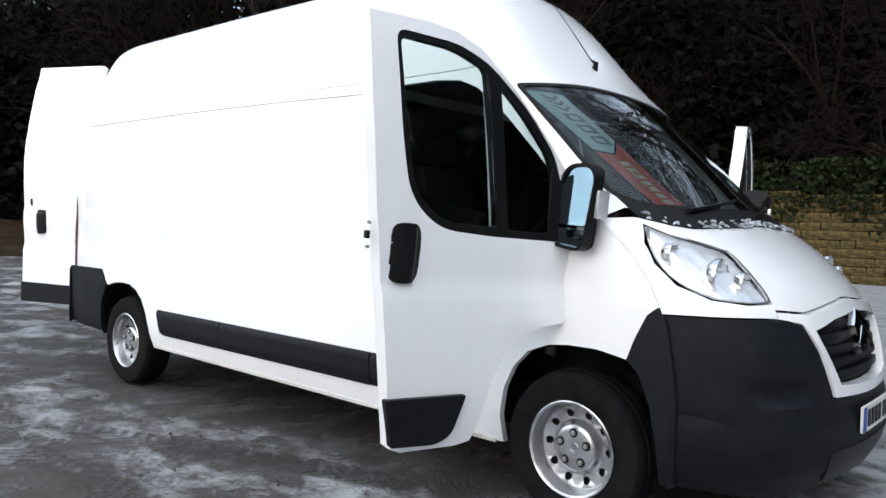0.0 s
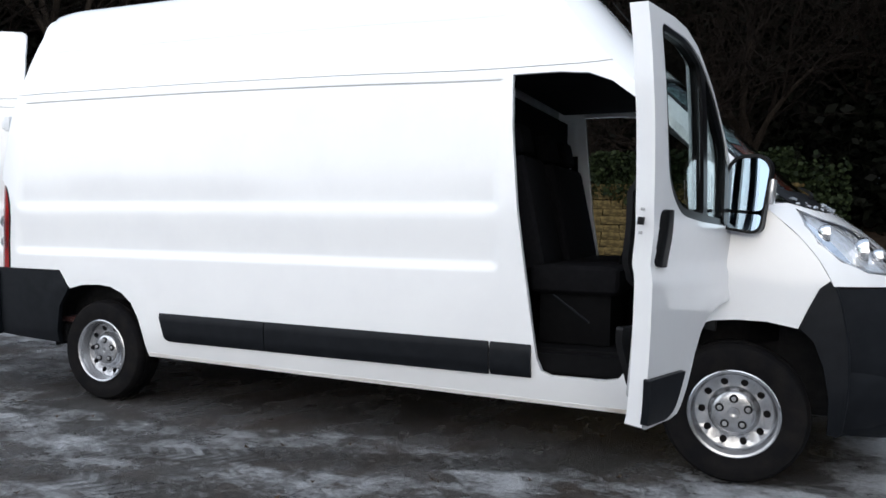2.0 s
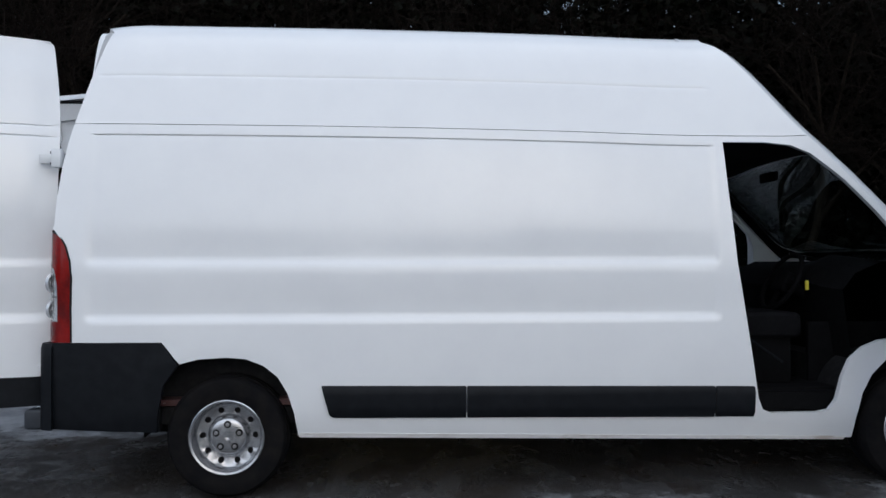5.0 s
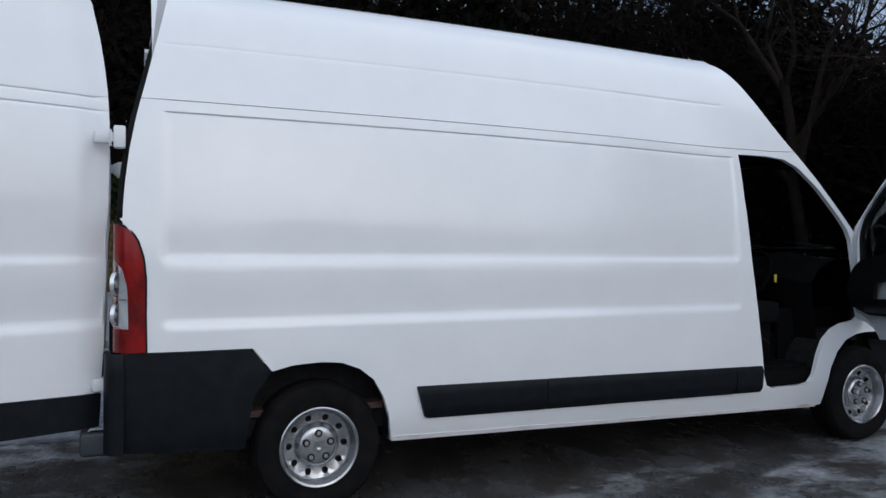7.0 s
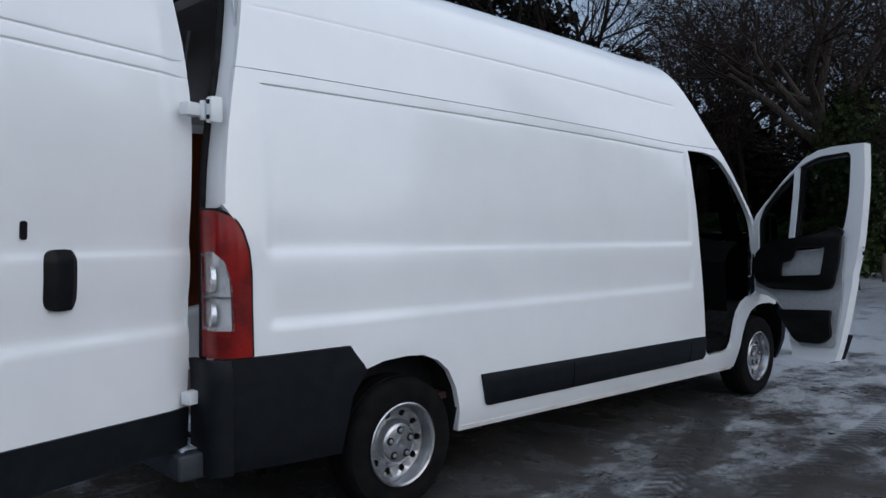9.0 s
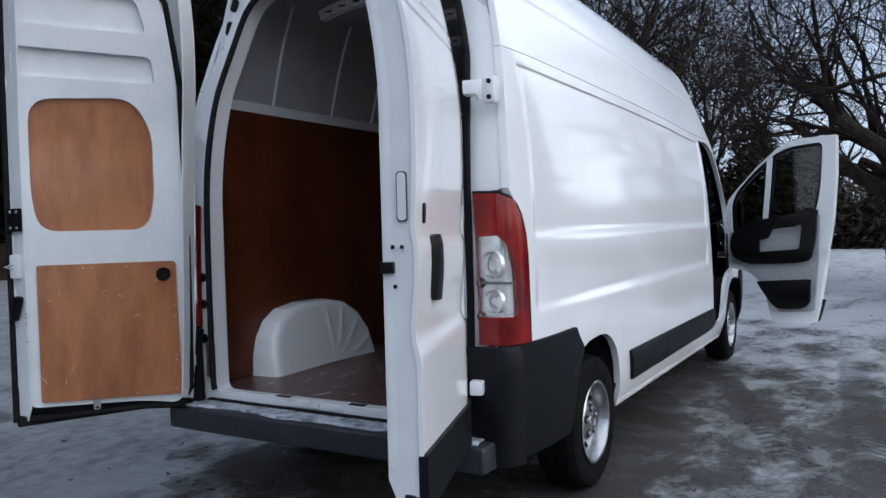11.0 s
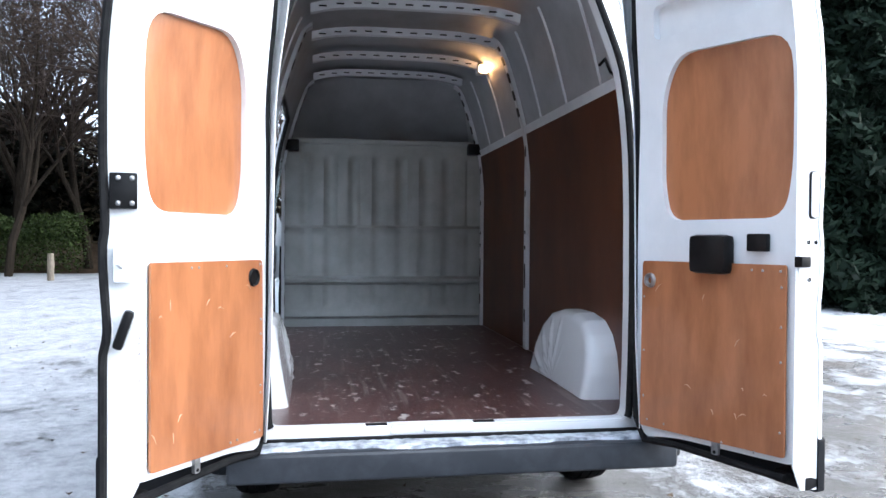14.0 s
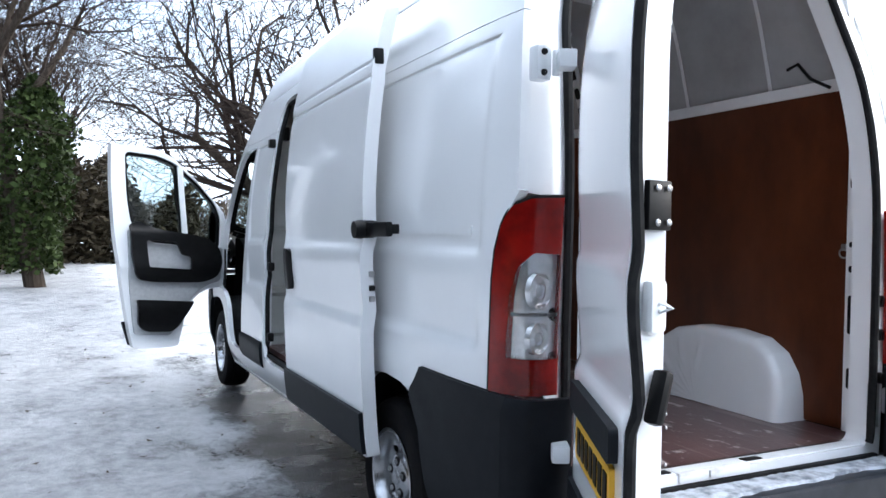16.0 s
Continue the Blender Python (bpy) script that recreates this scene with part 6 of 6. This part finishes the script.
def bare_tree(seed, height, spread, trunk_r, split, levels, up=0.25, fork=1.0, reach=1.0, thin=0.004):
    rng = np.random.default_rng(seed)
    L = limbs(rng, height, spread, trunk_r, split, levels, up, fork, reach, thin)
    big = join(*[tube(p, r, 8) for lv, p, r in L if lv < 2])
    v, f = [], []
    for lv, p, r in L:
        if lv < 2:
            continue
        a, b = tube(p, r, 4 if lv < 4 else 3)
        k = len(v)
        v += a
        f += [tuple(i + k for i in q) for q in b]
    return big, (v, f)


def tree_thing(name, geos, at, turn=0.0, scale=1.0, label="", group="", bark=None, twig=None):
    bark, twig = bark or BARK, twig or TWIG
    t = tagged(new(name), label, "tree", group)
    part("trunk", geos[0], bark, t)
    part("crown", geos[1], twig, t, clean=False)
    t.matrix_basis = pose(*at, 0, 0, turn) @ Matrix.Diagonal((scale, scale, scale, 1))
    return t


def build_trees():
    park = bare_tree(3, 0.65, 0.66, 0.22, [8, 5, 4, 3, 3], 5, 0.30, 1.0, 3.9, 0.0036)
    tree_thing("spreading_tree", park, (13.6, -3.6, 0.0), 75, 1.9, "wide bare winter tree with low forking limbs")
    kinds = [bare_tree(11, 5.0, 0.55, 0.24, [7, 5, 5, 4], 4, 0.3, 0.5, 1.0, 0.010), bare_tree(12, 6.5, 0.5, 0.20, [8, 5, 5, 4], 4, 0.25, 0.45, 1.0, 0.010), bare_tree(14, 4.0, 0.7, 0.28, [7, 5, 5, 4], 4, 0.22, 0.6, 1.0, 0.010)]
    rng = np.random.default_rng(5)
    firsts = {}
    spots = []
    for i in range(26):
        a = radians(168 - i * 6.6)
        r = 22 + 9 * rng.random()
        spots.append((3 + r * math.cos(a) * 1.15, -1 + r * math.sin(a) * 1.1))
    for i in range(21):
        a = radians(170 - i * 6.9)
        r = 36 + 8 * rng.random()
        spots.append((3 + r * math.cos(a) * 1.15, -1 + r * math.sin(a) * 1.1))
    glade = [(26.5, 6.9), (26, 9), (26.2, 4.0), (29, 6), (22.5, 10.5), (33, 3.4)]
    tall = [(-9, 31), (-3, 33.5), (2, 31.5), (7, 34), (12, 32), (17, 29), (-15, 27), (22, 26)]
    spots += tall
    for i, (x, y) in enumerate(spots):
        k = i % 3
        s, turn = (0.85 + 0.35 * rng.random()) * (1.45 if 26 <= i < 47 else 2.7 if i >= 47 else 1.0), 360 * rng.random()
        tall_one = i >= 47
        if i in (24, 25, 44, 45, 46):
            continue    # the wood opens here
        if k not in firsts:
            firsts[k] = tree_thing("woodland_tree", kinds[k], (x, y, 0), turn, s, "tall bare woodland tree with grey-brown bark", "trees of the wood", SHADEBARK, SHADETWIG)
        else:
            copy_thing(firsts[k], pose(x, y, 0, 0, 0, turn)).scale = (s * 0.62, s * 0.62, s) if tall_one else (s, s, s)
    first = None
    for x, y in glade:
        s, turn = 0.55 + 0.3 * rng.random(), 360 * rng.random()
        if first is None:
            first = tree_thing("park_tree", kinds[1], (x, y, 0), turn, s, "bare brown winter tree on the far side of the hedge", "trees behind the hedge", SHADEBARK, TWIG)
        else:
            copy_thing(first, pose(x, y, 0, 0, 0, turn)).scale = (s, s, s)
    # ivy-clad tree by the hedge
    t = tree_thing("ivy_tree", bare_tree(21, 4.2, 0.6, 0.21, [7, 5, 5, 4], 4, 0.2, 0.55), (17.8, 2.9, 0), 40, 1.15, "bare tree with a thick coat of ivy on its trunk")
    n = 5200
    z = 0.3 + 4.1 * rng.random(n) ** 0.8
    a = 2 * math.pi * rng.random(n)
    w = (0.30 + 0.26 * np.sin(z * 1.7 + 2 * np.sin(a * 2)) ** 2 + 0.32 * np.exp(-((z - 2.8) / 1.1) ** 2)) * (0.6 + 0.5 * rng.random(n)) * np.clip((4.9 - z) / 1.5, 0.2, 1)
    part("ivy", foliage(np.stack([w * np.cos(a), w * np.sin(a), z], 1), 0.10, rng, 1.2, 0.3), IVY, t, "dark green ivy", clean=False)


def scatter(name, material_, centres, size, seed, label, category, long=1.5, droop=0.0):
    rng = np.random.default_rng(seed)
    ob = part(name, foliage(centres, size, rng, long, droop), material_, clean=False)
    return tagged(ob, label, category, kind="stuff")


def build_green():
    rng = np.random.default_rng(8)
    # thick dark understorey of the wood along an arc, shade put in its colour
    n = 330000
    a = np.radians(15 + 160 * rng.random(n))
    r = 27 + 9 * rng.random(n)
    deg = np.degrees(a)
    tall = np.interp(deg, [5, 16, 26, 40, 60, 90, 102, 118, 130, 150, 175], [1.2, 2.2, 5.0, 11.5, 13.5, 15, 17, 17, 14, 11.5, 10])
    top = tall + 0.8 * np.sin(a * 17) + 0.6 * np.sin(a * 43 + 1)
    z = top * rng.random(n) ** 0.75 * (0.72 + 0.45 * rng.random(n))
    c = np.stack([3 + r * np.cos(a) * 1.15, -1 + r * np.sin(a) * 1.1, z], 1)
    scatter("understorey", SCRUB, c, 0.30, 1, "dense evergreen understorey of the wood, its deep shade put into the colour", "bushes")
    # brown thicket behind the park trees
    n = 36000
    x, y = 31 + 7 * rng.random(n), -3 + 22 * rng.random(n)
    top = 3.6 + 1.2 * np.sin(y * 0.9) + 0.8 * np.sin(y * 2.3 + 1) + 2.2 * np.clip((y - 1) / 6, 0, 1.2)
    z = top * rng.random(n) ** 1.1
    scatter("thicket", THICKET, np.stack([x, y, z], 1), 0.14, 4, "tangled brown winter thicket behind the hedge", "bushes", 3.2)
    # far tree line beyond the open ground
    n = 110000
    a = np.radians(-75 + 85 * rng.random(n))
    r = 95 + 25 * rng.random(n)
    top = 4.6 + 0.9 * np.sin(a * 23) + 0.7 * np.sin(a * 61) + 1.2 * rng.random(n)
    c = np.stack([r * np.cos(a), r * np.sin(a), top * rng.random(n)], 1)
    scatter("far_woods", FARWOOD, c, 0.24, 2, "distant line of dark winter trees", "woods")
    # belt of trees along the other side of the car park
    n = 110000
    a = np.radians(178 + 120 * rng.random(n))
    r = 62 + 16 * rng.random(n)
    top = 5.0 + 1.4 * np.sin(a * 13) + 0.9 * np.sin(a * 37 + 2) + 1.5 * rng.random(n)
    c = np.stack([r * np.cos(a), r * np.sin(a), top * rng.random(n) ** 0.8], 1)
    scatter("tree_belt", FARWOOD, c, 0.3, 3, "belt of bare winter trees round the car park", "woods")
    # clipped hedge in front of the spreading tree
    def hedge(name, x0, y0, x1, y1, w, h, count, mat, seed, label):
        g = np.random.default_rng(seed)
        f = g.random(count)
        px, py = x0 + (x1 - x0) * f, y0 + (y1 - y0) * f
        L = math.hypot(x1 - x0, y1 - y0)
        nx, ny = -(y1 - y0) / L, (x1 - x0) / L
        o = (g.random(count) - 0.5) * w
        hh = h * (1 + 0.07 * np.sin(f * L * 2.3) + 0.05 * np.sin(f * L * 6.1))
        z = hh * g.random(count) ** 0.6
        o *= 0.85 + 0.3 * np.sin(f * L * 3.1 + z * 4) * 0.5 + 0.1
        scatter(name, mat, np.stack([px + nx * o, py + ny * o, z], 1), 0.075, seed, label, "hedge", 1.4)
    hedge("hedge", 10.4, -2.4, 12.2, -11.0, 1.3, 0.98, 16000, HEDGE, 31, "low clipped dark evergreen hedge")
    hedge("hedge", 25.0, 9.0, 25.5, 15.5, 2.0, 2.0, 12000, GREENHEDGE, 32, "rounded dark green hedge behind wooden posts")
    hedge("hedge", 24.2, 2.4, 23.8, 7.7, 1.9, 1.72, 14000, GREENHEDGE, 33, "rounded dark green hedge behind wooden posts")
    # tall conifers beside the hedge
    g = np.random.default_rng(41)
    for i, (x, y, h, w) in enumerate(((12.6, -8.2, 11.0, 2.8), (10.6, -10.2, 10.0, 2.6))):
        t = tagged(new("conifer"), "tall dense dark green conifer with drooping sprays", "tree", "conifers in a row")
        part("trunk", tube([(0, 0, 0), (0.05, 0, h * 0.5), (0, 0.04, h)], [0.22, 0.14, 0.03], 8), BARK, t)
        n = 60000
        zz = 0.25 + (h - 0.3) * g.random(n) ** 1.15
        tier = 0.72 + 0.28 * np.abs(np.sin(zz * 3.4 + 1.3 * i))
        aa = 2 * math.pi * g.random(n)
        lobes = 0.82 + 0.18 * np.sin(aa * 7 + zz * 2.1)
        rr = w * (1 - (zz / h) ** 1.6) * tier * lobes * (0.25 + 0.75 * g.random(n) ** 0.6) + 0.05
        part("crown", foliage(np.stack([rr * np.cos(aa), rr * np.sin(aa), zz - 0.12 * rr], 1), 0.10, g, 2.8, 0.7), NEEDLE, t, clean=False)
        t.matrix_basis = pose(x, y, 0)
    # bank of leaf litter under the wood
    v, f = [], []
    A = np.radians(np.linspace(8, 172, 60))
    for i, q in enumerate(A):
        for k, (rr, z) in enumerate(((21.0, -0.05), (23.0, 0.25), (26.0, 0.9), (32, 1.8), (45, 3.0))):
            v.append((3 + rr * math.cos(q) * 1.15, -1 + rr * math.sin(q) * 1.1, z + 0.25 * noise.noise(Vector((i * 0.4, k, 2)))* (k > 0)))
        if i:
            f += [(5 * i - 5 + k, 5 * i + k, 5 * i + k + 1, 5 * i - 4 + k) for k in range(4)]
    tagged(part("bank", (v, f), BANK), "bank of brown leaf litter under the trees", "bank", kind="structure")


def build_wall():
    """A dry stone wall at the foot of the wood; each stone a piece."""
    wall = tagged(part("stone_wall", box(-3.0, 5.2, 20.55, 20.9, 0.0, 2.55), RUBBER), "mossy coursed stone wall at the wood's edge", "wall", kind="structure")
    rng = np.random.default_rng(9)
    base = box(-0.5, 0.5, -0.5, 0.5, -0.5, 0.5, 0.06, 1)
    meshes = []
    for k in range(4):
        v = [(x + 0.05 * rng.normal() * (abs(x) > 0.4), y, z + 0.03 * rng.normal()) for x, y, z in base[0]]
        ob = part("stone", (v, base[1]), STONE, wall)
        meshes.append(ob.data)
        ob.matrix_basis = pose(-2.7 + 0.4 * k, 20.5, 2.62) @ Matrix.Diagonal((0.42, 0.30, 0.16, 1))
    z, count = 0.0, 0
    while z < 2.5:
        h = 0.22 + 0.08 * rng.random()
        x = -3.0
        while x < 5.0 and count < 290:
            w = 0.35 + 0.4 * rng.random()
            ob = new("stone", meshes[count % 4])
            ob.parent = wall
            ob.matrix_basis = pose(x + w / 2, 20.52 + 0.03 * rng.random(), z + h / 2) @ Matrix.Diagonal((w * 0.97, 0.22, h * 0.94, 1))
            x += w
            count += 1
        z += h
    g = np.random.default_rng(77)
    n = 9000
    x = -3.5 + 10 * g.random(n)
    z = 2.15 + 1.5 * g.random(n) - 0.5 * g.random(n) ** 2 * (1 + np.sin(x * 2.3)) - 1.2 * (x > 5.0) * g.random(n)
    scatter("wall_ivy", HEDGE, np.stack([x, 20.3 + 0.5 * g.random(n), z], 1), 0.13, 78, "dark ivy hanging over the top of the wall", "ivy", 1.2, 0.3)
    # squat posts along the hedge
    first = None
    for x, y in ((20.4, 7.0), (21.0, 5.75), (21.3, 4.5), (20.0, 8.4), (21.4, 3.2)):
        if first is None:
            first = tagged(part("wooden_post", join(tube([(0, 0, -0.1), (0, 0, 0.70), (0, 0, 0.80)], [0.10, 0.098, 0.08], 10)), POSTWOOD), "short weathered wooden post", "post", "posts along the hedge")
            first.matrix_basis = pose(x, y, 0)
        else:
            copy_thing(first, pose(x, y, 0, 0, 0, 40 * y))


build_trees()
build_green()
build_wall()
